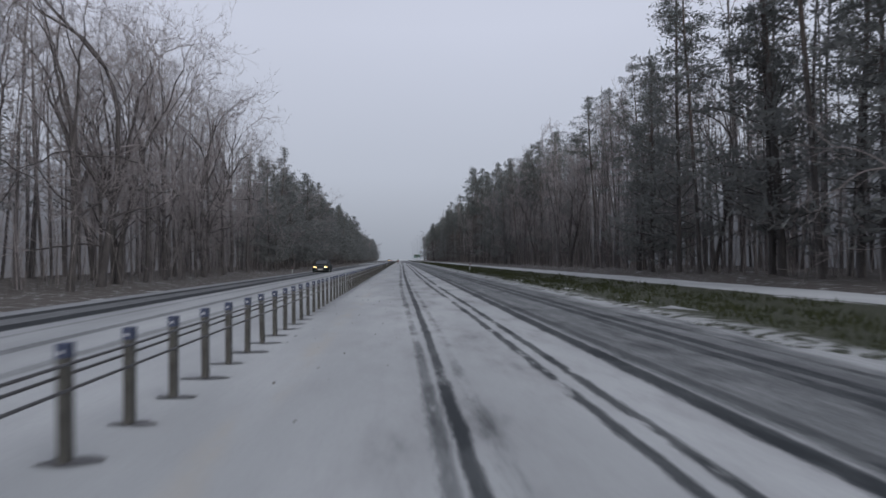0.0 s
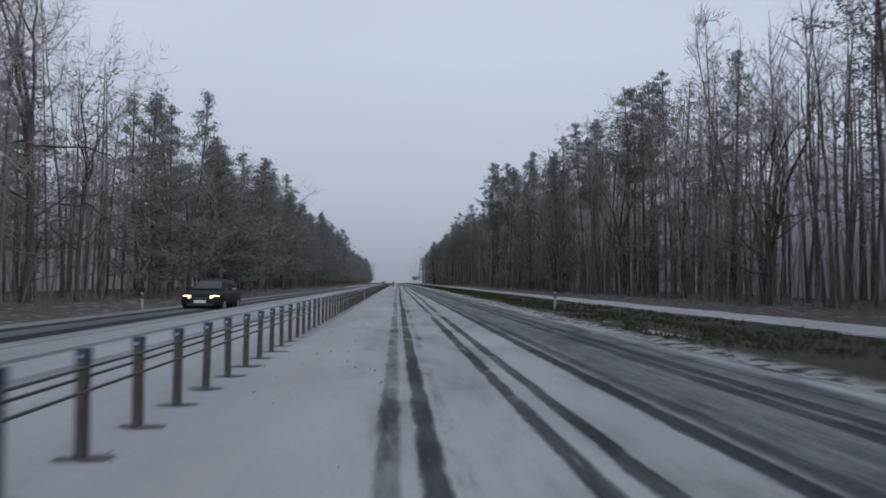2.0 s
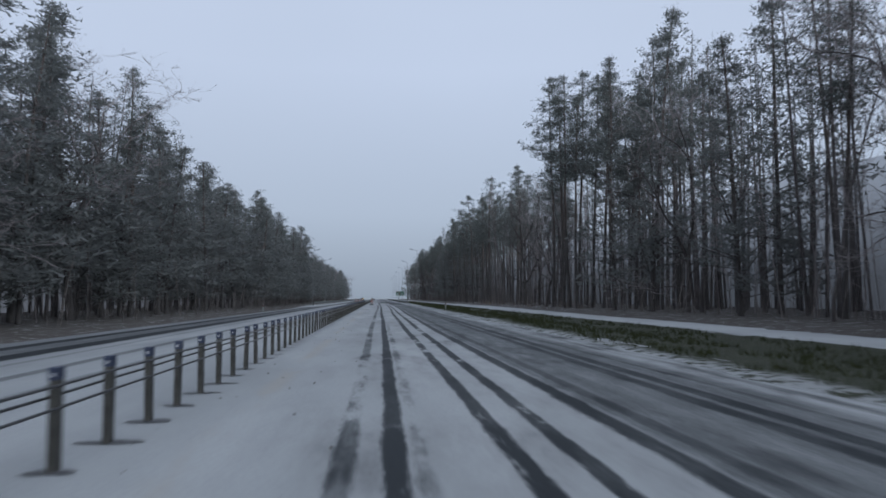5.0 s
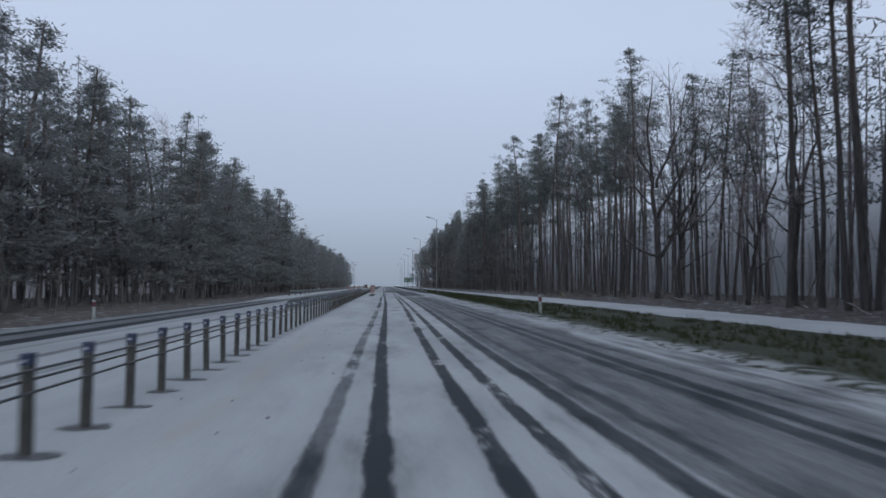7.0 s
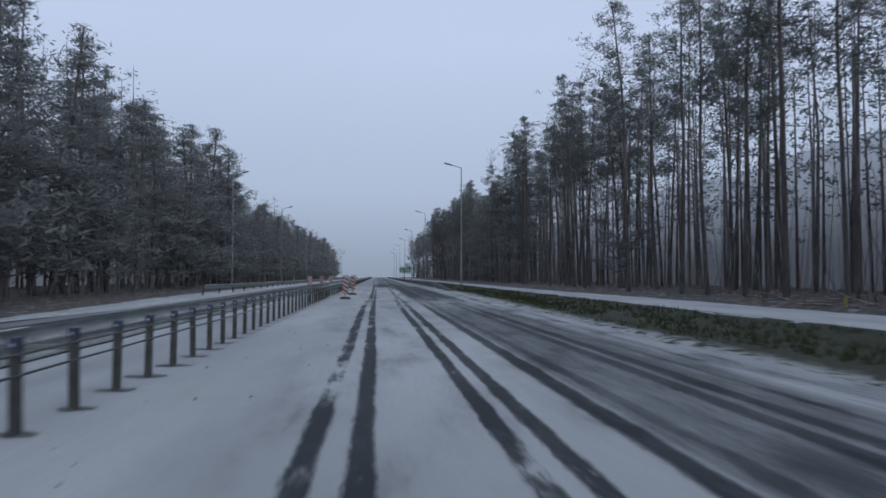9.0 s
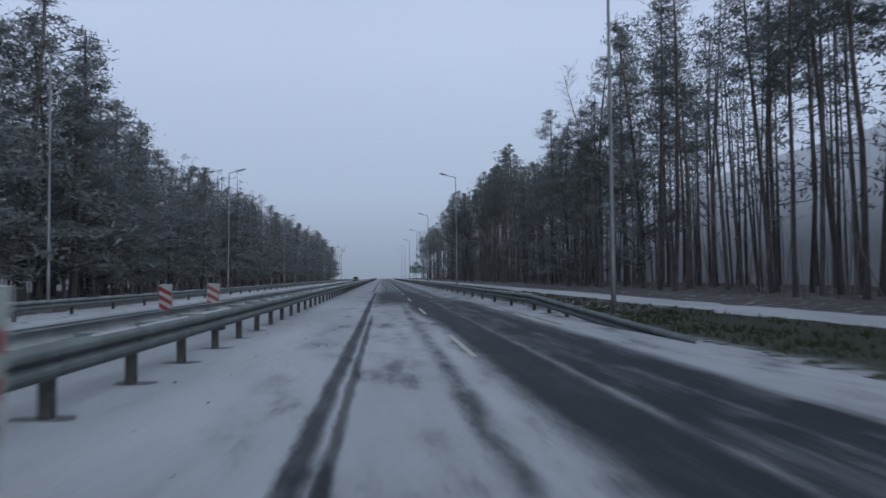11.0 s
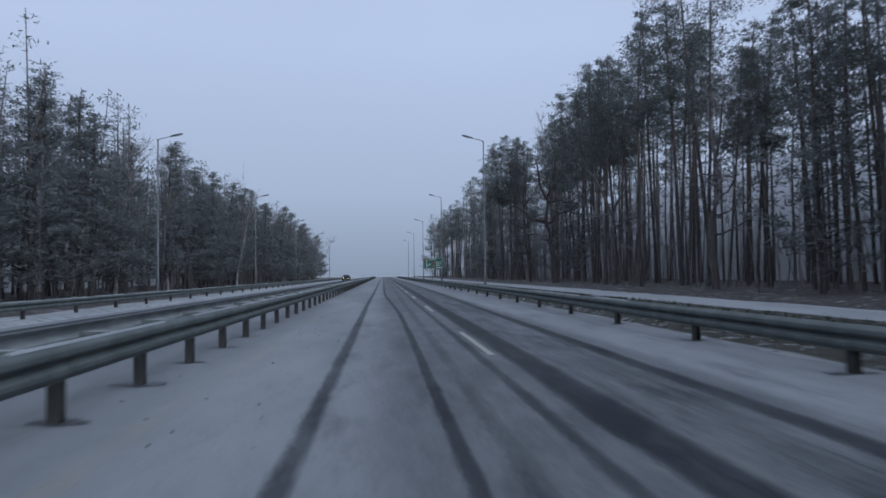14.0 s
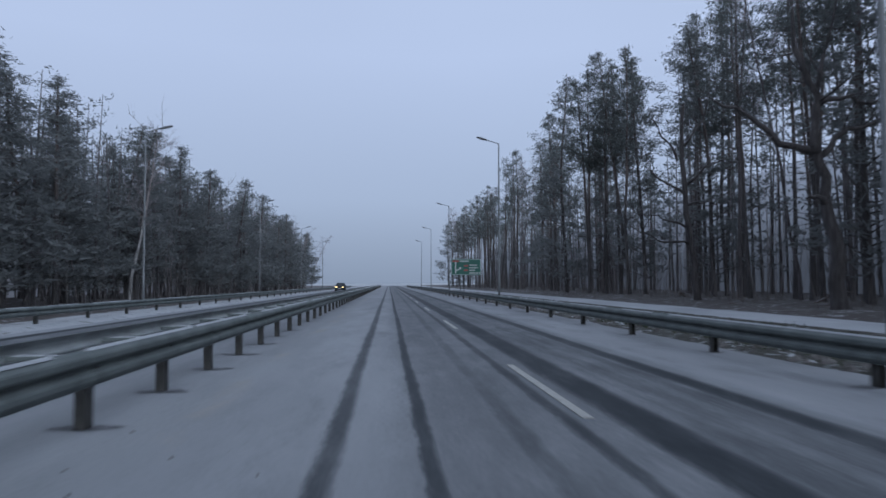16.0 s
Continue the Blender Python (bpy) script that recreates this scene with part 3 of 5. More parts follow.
def guardrail(label, x, side, z, y0, y1, post_step, flare=0.0, spacers=False, dense_to=None, pale=False, ramp=0.0):
    """A W-beam rail whose face looks to +x (side 1) or -x (side -1)."""
    g = thing("guardrail", label, "guardrail", "roadside guardrails", at=pose(0, 0, 0))
    n = int((y1 - y0) / 4)
    turn = 0 if side > 0 else 180
    beam = pale_beam_me if pale else beam_me

    def bend(y):
        return flare * max(0.0, 1 - (y - y0) / 24.0) ** 2

    def drop(y):
        """The first metres of a rail rise out of the ground."""
        return 0.5 * max(0.0, 1 - (y - y0) / ramp) if ramp else 0.0

    for k in range(n):
        ya = y0 + 4 * k
        ang = math.degrees(math.atan2(bend(ya) - bend(ya + 4), 4.0))
        if side > 0:
            part("beam", beam, g, at=pose(x + bend(ya) + 0.002 * (k % 2), ya, z + rng.uniform(-0.004, 0.004), 0, 0, ang))
        else:
            sink = math.degrees(math.asin((drop(ya + 4) - drop(ya)) / 4.0))
            part("beam", beam, g, at=pose(x + bend(ya + 4) + 0.002 * (k % 2), ya + 4, z - drop(ya + 4) + rng.uniform(-0.004, 0.004), sink, 0, 180 + ang))
    y = y0 + 0.1
    while pale and y < 213:
        part("spacer", rung_me, g, at=pose(-4.43, round(y), z + 0.14))
        y += 4.0
    while y < y0 + 4 * n - 0.5 and not pale:
        px = x + bend(y) - 0.075 * side
        ground = cross(px) + 0.0
        high = z + 0.27 - drop(y) - ground
        if high < 0.15:
            y += 2.0
            continue
        p = part("post", railpost_me, g, at=pose(px, y, ground, 0, rng.gauss(0, 0.4), turn + rng.gauss(0, 1)) @ Matrix.Diagonal((1, 1, high / 0.66, 1)))
        if y < 460:
            part("bolt", bolt_me, p, at=pose(0.09, 0, 0.66 - 0.13 / (high / 0.66)))
            if abs(px) < 8:
                patch_at(melt, px + 0.03 * side, y, ground + 0.008, rng.uniform(0.22, 0.34), rng.uniform(0.13, 0.2))
        if spacers:
            s = part("spacer", rung_me, g, at=pose(x - 0.075, y, z + 0.20))
            part("lying_snow", rungsnow_me, s, "thin line of snow", at=pose(0, 0, 0.045))
        y += 2.0 if dense_to and y < dense_to else post_step
    sb = Build()
    q = y0 + ramp
    while q < min(y1, 470.0):
        ln = rng.uniform(1.0, 5.0)
        if rng.random() < (0.25 if pale else 0.75):
            sb.prism([(x + bend(q) - 0.012 * side, z + 0.306), (x + bend(q) - 0.006 * side, z + 0.318), (x + bend(q) + 0.012 * side, z + 0.317), (x + bend(q) + 0.036 * side, z + 0.298)], q, min(q + ln, y1))
        q += ln + rng.uniform(0.0, 1.5)
    tagged(part("lying_snow", sb.mesh("lying_snow", SNOWCAP), g, "broken line of snow on the top edge"), kind="stuff")
    return g


guardrail("grey steel guardrail with close posts along the snowy median", -4.29, 1, 0.372, 214.0, END - 100, 2.0, -0.25, True)
guardrail("grey steel guardrail facing the opposite carriageway on the median", -5.02, -1, 0.40, 166.0, END - 100, 4.0, 0.0, False, pale=True)
guardrail("grey steel guardrail between the snowy shoulder and the grass", 3.78, -1, 0.275, 235.45, END - 100, 4.0, 0.45, False, 247.0, ramp=12.0)
guardrail("grey steel guardrail on the far snowy shoulder", -13.6, 1, 0.17, 236.0, END - 100, 4.0, -1.0, False)
tagged(new("melted_patches", melt.mesh("melted_patches", MELT)), "dark wet patches melted round the barrier posts", "melted snow", kind="stuff")

# ---------------------------------------------------------------- street lamps
def street_lamp(x, y, side, z0, tall):
    """A tapered pole with a short rising arm over the road (towards +x for side 1)."""
    lamp = thing("street_lamp", "tall galvanised street lamp with one short arm, unlit", "street lamp", "street lamps", at=pose(x, y, z0, 0, 0, 0 if side > 0 else 180))
    b = Build()
    b.tube([Vector((0, 0, -0.2)), Vector((0, 0, 1.3)), Vector((0, 0, 1.32)), Vector((0, 0, tall * 0.6)), Vector((0, 0, tall))], [0.085, 0.082, 0.074, 0.060, 0.042], 12, True)
    part("pole", b.mesh("pole", LAMPSTEEL, True), lamp)
    b = Build()
    b.box(-0.03, 0.03, -0.087, -0.078, 0.5, 1.0)
    part("service_door", b.mesh("service_door", LAMPSTEEL), lamp)
    b = Build()
    b.box(-0.16, 0.16, -0.16, 0.16, -0.2, -0.005)
    part("base_plate", b.mesh("base_plate", LAMPSTEEL), lamp)
    b = Build()
    b.tube([Vector((0, 0, tall - 0.12)), Vector((0.06, 0, tall)), Vector((0.2, 0, tall + 0.05)), Vector((0.95, 0, tall + 0.24))], [0.04, 0.036, 0.032, 0.03], 8, True)
    arm = part("arm", b.mesh("arm", LAMPSTEEL, True), lamp)
    b = Build()
    prof = [(0.80, 0.05, 0.05), (0.92, 0.085, 0.07), (1.15, 0.14, 0.09), (1.40, 0.15, 0.085), (1.56, 0.10, 0.06), (1.62, 0.04, 0.03)]
    for k, (q, w, h) in enumerate(prof):
        zc = tall + 0.24 + (q - 0.95) * 0.25
        for s in range(10):
            g = 2 * math.pi * s / 10
            b.v.append(Vector((q, w * math.cos(g), zc + h * max(math.sin(g), -0.45))))
        if k:
            for s in range(10):
                a, c = (k - 1) * 10 + s, (k - 1) * 10 + (s + 1) % 10
                b.f.append((a, c, c + 10, a + 10))
    b.f.append(tuple(range(9, -1, -1)))
    b.f.append(tuple(range(50, 60)))
    part("lamp_head", b.mesh("lamp_head", LAMPHEAD, True), lamp, "dark flat lamp head")
    b = Build()
    b.box(1.02, 1.42, -0.1, 0.1, 0, 0.02)
    for v in b.v:
        v.z += tall + 0.24 + (v.x - 0.95) * 0.25 - 0.055
    part("lamp_glass", b.mesh("lamp_glass", LAMPGLASS), lamp, "clouded glass cover")
    return lamp


right_lamp = street_lamp(5.95, 244.9, -1, 0.0, 11.1)
for y in (291.0, 334.0, 371.5, 411.0, 449.0, 487.0):
    copy_thing(right_lamp, pose(5.95, y, 0.0, rng.gauss(0, 0.25), rng.gauss(0, 0.25), 180 + rng.gauss(0, 2)))
for y in (256.5, 293.0, 331.5, 367.0, 404.6, 442.0, 480.0):
    copy_thing(right_lamp, pose(-16.75, y, -0.15, rng.gauss(0, 0.25), rng.gauss(0, 0.25), rng.gauss(0, 2)) @ Matrix.Diagonal((1, 1, 1.07 if y < 300 else 0.97, 1)))

# ---------------------------------------------------------------- direction sign
sign = thing("direction_sign", "large green direction sign with white diagram on two steel legs", "road sign", at=pose(5.62, 405.0, 0.0))
SW, SB, ST = 3.60, 2.15, 4.08
b = Build()
b.box(0, SW, 0, 0.05, SB, ST)
panel = part("panel", bevelled(b, "panel", GREEN, 0.02), sign)
b = Build()
for x0, x1, z0, z1 in ((0.05, SW - 0.05, ST - 0.09, ST - 0.05), (0.05, SW - 0.05, SB + 0.05, SB + 0.09), (0.05, 0.09, SB + 0.09, ST - 0.09), (SW - 0.09, SW - 0.05, SB + 0.09, ST - 0.09)):
    b.box(x0, x1, -0.006, 0.0, z0, z1)
part("border", b.mesh("border", SIGNWHITE), panel, "white border line")
b = Build()
b.box(0.48, 0.62, -0.008, -0.001, SB + 0.18, SB + 1.42)
b.prism([(0.62, SB + 0.42), (0.62, SB + 0.60), (1.05, SB + 0.86), (1.05, SB + 0.98), (1.30, SB + 0.82), (1.05, SB + 0.66), (1.05, SB + 0.74)], -0.008, -0.001)
b.prism([(0.40, SB + 1.40), (0.55, SB + 1.62), (0.70, SB + 1.40)], -0.008, -0.001)
part("arrow_diagram", b.mesh("arrow_diagram", SIGNWHITE), panel, "white forked arrow diagram")
for x0, x1, z0, z1, m_ in ((1.05, 2.25, SB + 1.58, SB + 1.74, SIGNWHITE), (2.2, 3.1, SB + 1.12, SB + 1.26, SIGNWHITE), (2.2, 3.3, SB + 0.80, SB + 0.94, SIGNWHITE), (2.2, 2.9, SB + 0.50, SB + 0.64, SIGNWHITE), (2.2, 3.45, SB + 0.18, SB + 0.32, SIGNWHITE),
                           (0.15, 0.95, SB + 1.56, SB + 1.76, SIGNRED), (1.55, 2.05, SB + 1.02, SB + 1.22, SIGNRED), (1.55, 2.05, SB + 0.48, SB + 0.68, SIGNRED)):
    b = Build()
    q = x0
    while q < x1 - 0.05:
        w = min(rng.uniform(0.16, 0.36), x1 - q)
        b.box(q, q + w, -0.007, -0.001, z0, z1)
        q += w + (0.04 if m_ is SIGNWHITE else 0.0)
    part("text_bar", b.mesh("text_bar", m_), panel, "line of unreadable lettering" if m_ is SIGNWHITE else "red route field")
for x in (1.15, 1.55):
    b = Build()
    b.tube([Vector((x, 0.10, -0.3)), Vector((x, 0.10, ST - 0.1))], [0.05, 0.05], 10, True)
    part("leg", b.mesh("leg", ZINC, True), sign)
for z in (SB + 0.4, ST - 0.5):
    b = Build()
    b.box(0.1, SW - 0.1, 0.052, 0.09, z, z + 0.05)
    part("rail", b.mesh("rail", ZINC), sign)


# ---------------------------------------------------------------- roadside posts, boards and small signs
def delineator(x, y, z):
    d = thing("delineator_post", "dirty pale plastic roadside post with a dark maroon reflector band", "marker post", "roadside marker posts", at=pose(x, y, z, rng.gauss(0, 1.5), rng.gauss(0, 1.5), 0))
    b = Build()
    b.prism([(-0.06, -0.02), (-0.03, -0.045), (0.03, -0.045), (0.06, -0.02), (0.06, 0.03), (-0.06, 0.03)], 0, 1)
    for v in b.v:
        v[:] = (v.x, v.z, -0.1 + v.y * 1.12)
    for v in b.v:
        if v.z > 0.9 and v.x > 0:
            v.z -= 0.06
    part("post", b.mesh("post", POSTWHITE), d)
    b = Build()
    b.box(-0.064, 0.064, -0.049, 0.034, 0.72, 0.92)
    band_ = part("band", bevelled(b, "band", MAROON, 0.008, 1), d, "dark maroon reflector band")
    b = Build()
    b.box(-0.02, 0.02, -0.056, -0.0495, 0.79, 0.86)
    part("reflector", b.mesh("reflector", RED), band_, "small red reflector")
    return d


delineator(5.1, 72.7, -0.17)
delineator(4.75, 171.2, -0.19)
delineator(-13.95, 73.4, -0.42)
delineator(-13.6, 171.6, -0.38)


def warning_board(x, y, z, tall, foot):
    d = thing("warning_board", "upright road works board with red and white slanting stripes", "warning board", "road works boards", at=pose(x, y, z, rng.gauss(0, 1.5), rng.gauss(0, 2), rng.gauss(0, 6)))
    z0 = 0.28
    b = Build()
    b.box(-0.15, 0.15, -0.012, 0.012, z0, z0 + tall)
    board = part("board", bevelled(b, "board", POSTWHITE, 0.01, 1), d)
    for k in range(5):
        zz = z0 + 0.02 + k * tall / 4.6
        lo, hi = zz, zz + tall / 9.2
        if hi + 0.16 > z0 + tall:
            continue
        b = Build()
        b.prism([(-0.14, lo + 0.15), (0.14, lo), (0.14, hi), (-0.14, hi + 0.15)], -0.0165, -0.0125)
        part("stripe", b.mesh("stripe", RED), board, "red slanting stripe")
    b = Build()
    b.tube([Vector((0, 0.03, 0.0)), Vector((0, 0.03, z0 + tall * 0.8))], [0.022, 0.022], 8, True)
    part("upright", b.mesh("upright", ZINC, True), d)
    if foot:
        b = Build()
        b.prism([(-0.27, 0.0), (0.27, 0.0), (0.25, 0.09), (0.17, 0.12), (-0.17, 0.12), (-0.25, 0.09)], -0.2, 0.2)
        part("foot", bevelled(b, "foot", BLACK, 0.015, 1), d, "heavy dark rubber foot")
    return d


warning_board(-3.30, 219.0, 0, 0.95, True)
warning_board(-3.22, 226.8, 0, 0.95, True)
for x, y in ((-6.4, 232.8), (-6.1, 239.0), (-5.5, 240.6)):
    warning_board(x, y, -0.01, 0.85, True)


mk = thing("pipeline_marker", "yellow plastic marker post at the edge of the wood", "marker post", at=pose(15.00, 206.30, 0.03))
b = Build()
b.prism([(-0.045, -0.045), (0.045, -0.045), (0.045, 0.045), (-0.045, 0.045)], 0, 1)
for v in b.v:
    v[:] = (v.x, v.z, v.y * 0.58 - 0.15)
part("post", bevelled(b, "post", YELLOW, 0.012, 1), mk)
b = Build()
b.box(-0.06, 0.06, -0.06, 0.06, 0.43, 0.48)
part("cap", bevelled(b, "cap", YELLOW, 0.02, 1), mk)

# ---------------------------------------------------------------- cars
CARPAINT = plain("dark_car_paint", (0.007, 0.010, 0.011), (0.013, 0.017, 0.018), 2.0, 0.55, 0.0, 0.02)
CARPAINT.node_tree.nodes["Principled BSDF"].inputs["Specular IOR Level"].default_value = 0.12
GLASSDARK, gn, gi = material("car_window_glass")
gi["Base Color"].default_value, gi["Roughness"].default_value, gi["Specular IOR Level"].default_value = (0.02, 0.025, 0.03, 1), 0.06, 0.5
HEADLIGHT, gn, gi = material("lit_headlight")
gi["Base Color"].default_value, gi["Emission Color"].default_value, gi["Emission Strength"].default_value = (0.8, 0.75, 0.6, 1), (1.0, 0.62, 0.22, 1), 5.0
INDICATOR = plain("amber_lens", (0.45, 0.16, 0.02), (0.55, 0.22, 0.03), 9.0, 0.3, 0, 0)
ALLOY = plain("grey_wheel_alloy", (0.22, 0.22, 0.23), (0.32, 0.32, 0.33), 5.0, 0.4, 0.6, 0)


def loft(sections, name, mat):
    """A smooth body from cross sections of (y, half width low, half width high, z low, z shoulder, z top)."""
    bm = bmesh.new()
    rings = []
    for y, wl, ws, wt, zl, zs, zt in sections:
        half = [(wl * 0.8, zl), (wl, zl + 0.08), (ws, (zl + zs) / 2 + 0.05), (ws * 0.99, zs), (wt, zt - 0.03), (wt * 0.8, zt)]
        ring = [bm.verts.new((x, y, z)) for x, z in half] + [bm.verts.new((-x, y, z)) for x, z in reversed(half)]
        rings.append(ring)
    for a, b_ in zip(rings, rings[1:]):
        for s in range(len(a)):
            q = (s + 1) % len(a)
            bm.faces.new((a[s], a[q], b_[q], b_[s]))
    bm.faces.new(list(reversed(rings[0])))
    bm.faces.new(rings[-1])
    bmesh.ops.recalc_face_normals(bm, faces=bm.faces)
    bmesh.ops.bevel(bm, geom=[e for e in bm.edges if e.calc_face_angle(0) > 0.5], offset=0.03, segments=2, affect="EDGES")
    me = bpy.data.meshes.new(name)
    bm.to_mesh(me)
    bm.free()
    me.polygons.foreach_set("use_smooth", [True] * len(me.polygons))
    me.materials.append(mat)
    return me


def car(x, y, label):
    """A hatchback that faces -y."""
    c = thing("car", label, "car", "oncoming cars", at=pose(x, y, cross(x) + (-0.075 if y < 195 else 0.0) + 0.01))
    body = part("body", loft([(-2.05, 0.70, 0.72, 0.60, 0.30, 0.52, 0.62), (-1.95, 0.80, 0.82, 0.70, 0.22, 0.60, 0.76), (-1.35, 0.84, 0.87, 0.76, 0.20, 0.72, 0.90), (-0.75, 0.84, 0.88, 0.78, 0.20, 0.78, 0.97),
                              (0.9, 0.84, 0.88, 0.78, 0.20, 0.82, 0.98), (1.75, 0.84, 0.87, 0.74, 0.22, 0.82, 0.98), (2.0, 0.78, 0.80, 0.68, 0.30, 0.74, 0.90)], "body", CARPAINT), c)
    part("cabin", loft([(-0.95, 0.72, 0.74, 0.70, 0.80, 0.92, 0.95), (-0.25, 0.70, 0.72, 0.56, 0.85, 1.2, 1.40), (0.5, 0.70, 0.72, 0.56, 0.85, 1.25, 1.45), (1.45, 0.70, 0.71, 0.54, 0.85, 1.22, 1.38), (1.9, 0.68, 0.70, 0.60, 0.85, 0.94, 0.98)], "cabin", CARPAINT), c)
    g = Build()
    for px in ((-0.60, -0.90, 1.0), (0.60, -0.90, 1.0), (0.50, -0.34, 1.34), (-0.50, -0.34, 1.34)):
        g.v.append(Vector((px[0], px[1] - 0.02, px[2] + 0.03)))
    g.f.append((0, 1, 2, 3))
    k = len(g.v)
    g.v += [v + Vector((0, 0.03, -0.03)) for v in g.v[:4]]
    g.f += [(k + 3, k + 2, k + 1, k), (0, k, k + 1, 1), (1, k + 1, k + 2, 2), (2, k + 2, k + 3, 3), (3, k + 3, k, 0)]
    part("windscreen", g.mesh("windscreen", GLASSDARK), c, "dark reflecting windscreen")
    for s in (-1, 1):
        for y0, y1, t0, t1 in ((-0.6, 0.35, -0.12, 0.35), (0.42, 1.4, 0.42, 1.15)):
            g = Build()
            lo, hi = 0.735, 0.60
            g.v += [Vector((s * lo, y0, 0.97)), Vector((s * lo, y1, 0.98)), Vector((s * hi, t1, 1.33)), Vector((s * hi, t0, 1.32))]
            g.v += [v - Vector((s * 0.03, 0, 0)) for v in g.v[:4]]
            g.f += [(0, 1, 2, 3), (7, 6, 5, 4), (0, 4, 5, 1), (1, 5, 6, 2), (2, 6, 7, 3), (3, 7, 4, 0)]
            part("side_window", g.mesh("side_window", GLASSDARK), c, "dark side window")
        g = Build()
        prof = [(-0.42, -2.02, 0.57), (-0.60, -2.00, 0.565), (-0.74, -1.92, 0.59), (-0.74, -1.90, 0.74), (-0.58, -1.98, 0.75), (-0.42, -2.01, 0.74)]
        g.v += [Vector((-s * a, q - 0.02, z)) for a, q, z in prof] + [Vector((-s * a, q + 0.06, z)) for a, q, z in prof]
        g.f += [tuple(range(6)), tuple(range(11, 5, -1))] + [(i, i + 6, (i + 1) % 6 + 6, (i + 1) % 6) for i in range(6)]
        part("headlight", g.mesh("headlight", HEADLIGHT), c, "lit yellowish headlight")
        g = Build()
        g.box(s * 0.745 - 0.03, s * 0.745 + 0.03, -1.93, -1.86, 0.60, 0.66)
        part("indicator", g.mesh("indicator", INDICATOR), c, "amber indicator")
        g = Build()
        g.box(s * 0.90 - 0.09, s * 0.90 + 0.09, -0.66, -0.56, 0.94, 1.06)
        part("mirror", bevelled(g, "mirror", CARPAINT, 0.03), c)
        for yy in (-1.30, 1.25):
            w = Build()
            w.tube([Vector((s * 0.66, yy, 0.30)), Vector((s * 0.68, yy, 0.30)), Vector((s * 0.84, yy, 0.30)), Vector((s * 0.86, yy, 0.30))], [0.26, 0.31, 0.31, 0.26], 20, True)
            tyre = part("wheel", w.mesh("tyre", BLACK, True), c, "black tyre")
            w = Build()
            w.tube([Vector((s * 0.80, yy, 0.30)), Vector((s * 0.868, yy, 0.30))], [0.20, 0.19], 16, True)
            part("rim", w.mesh("rim", ALLOY), tyre, "grey alloy rim")
    g = Build()
    g.box(-0.38, 0.38, -2.07, -2.02, 0.54, 0.66)
    part("grille", bevelled(g, "grille", BLACK, 0.015, 1), c)
    g = Build()
    g.box(-0.55, 0.55, -2.075, -2.0, 0.30, 0.42)
    part("air_intake", bevelled(g, "air_intake", BLACK, 0.015, 1), c)
    g = Build()
    g.box(-0.26, 0.26, -2.09, -2.076, 0.42, 0.53)
    part("number_plate", g.mesh("number_plate", WHITE), c, "plain white plate")
    return c


car(-10.7, 73.1, "dark hatchback with lit yellow headlights on the snowy opposite lane")
car(-10.0, 441.0, "dark car with lit headlights far along the opposite lane")


# ---------------------------------------------------------------- trees
def wander(r, start, way, length, segs, bend, rise=0.0):
    """Points of a crooked stem."""
    pts, p, d = [start], start.copy(), way.normalized()
    for _ in range(segs):
        d = (d + Vector((r.gauss(0, bend), r.gauss(0, bend), r.gauss(0, bend) + rise))).normalized()
        p = p + d * (length / segs)
        pts.append(p)
    return pts


def along(pts, t):
    f = t * (len(pts) - 1)
    k = min(int(f), len(pts) - 2)
    return pts[k].lerp(pts[k + 1], f - k), (pts[k + 1] - pts[k]).normalized()


def spread(r, d, ang):
    """A direction that leaves d by about ang radians, anywhere round it."""
    u = d.orthogonal().normalized()
    u.rotate(Matrix.Rotation(r.uniform(0, 2 * math.pi), 3, d))
    return (d * math.cos(ang) + u * math.sin(ang)).normalized()


def sliver(b, pts, w0, w1):
    """A thin twig along pts, as a narrow bent blade."""
    d = (pts[-1] - pts[0]).normalized()
    u = d.orthogonal().normalized()
    k, n = len(b.v), len(pts)
    for q, p in enumerate(pts):
        w = w0 + (w1 - w0) * q / (n - 1)
        b.v += [p - u * w, p + u * w]
    for q in range(n - 1):
        a = k + 2 * q
        b.f.append((a, a + 1, a + 3, a + 2))


def twigging(r, crown, lim, ln, r0, dense):
    """Branches and twigs along one limb."""
    for _ in range(max(4, int(dense * ln * 1.6))):
        t = r.uniform(0.15, 1.0)
        p, d = along(lim, t)
        bl = max(0.6, ln * 0.40 * (1.15 - t)) * r.uniform(0.6, 1.3)
        br = wander(r, p, spread(r, d, r.uniform(0.45, 1.0)), bl, 3, 0.18, 0.08)
        rr = max(0.008, r0 * 0.34 * (1.1 - t))
        crown.tube(br, [rr, rr * 0.75, rr * 0.5, 0.005], 3)
        for _ in range(max(4, int(bl * 4.5))):
            p2, d2 = along(br, r.uniform(0.2, 1.0))
            tw = wander(r, p2, spread(r, d2, r.uniform(0.35, 0.9)), r.uniform(0.35, 1.0), 2, 0.2, 0.10)
            sliver(crown, tw, 0.008, 0.004)
            for _ in range(3):
                p3, d3 = along(tw, r.uniform(0.25, 1.0))
                e3 = p3 + spread(r, d3, r.uniform(0.4, 0.9)) * r.uniform(0.2, 0.5)
                crown.tri(p3 + Vector((0.006, 0, 0)), p3 - Vector((0.006, 0.004, 0)), e3)


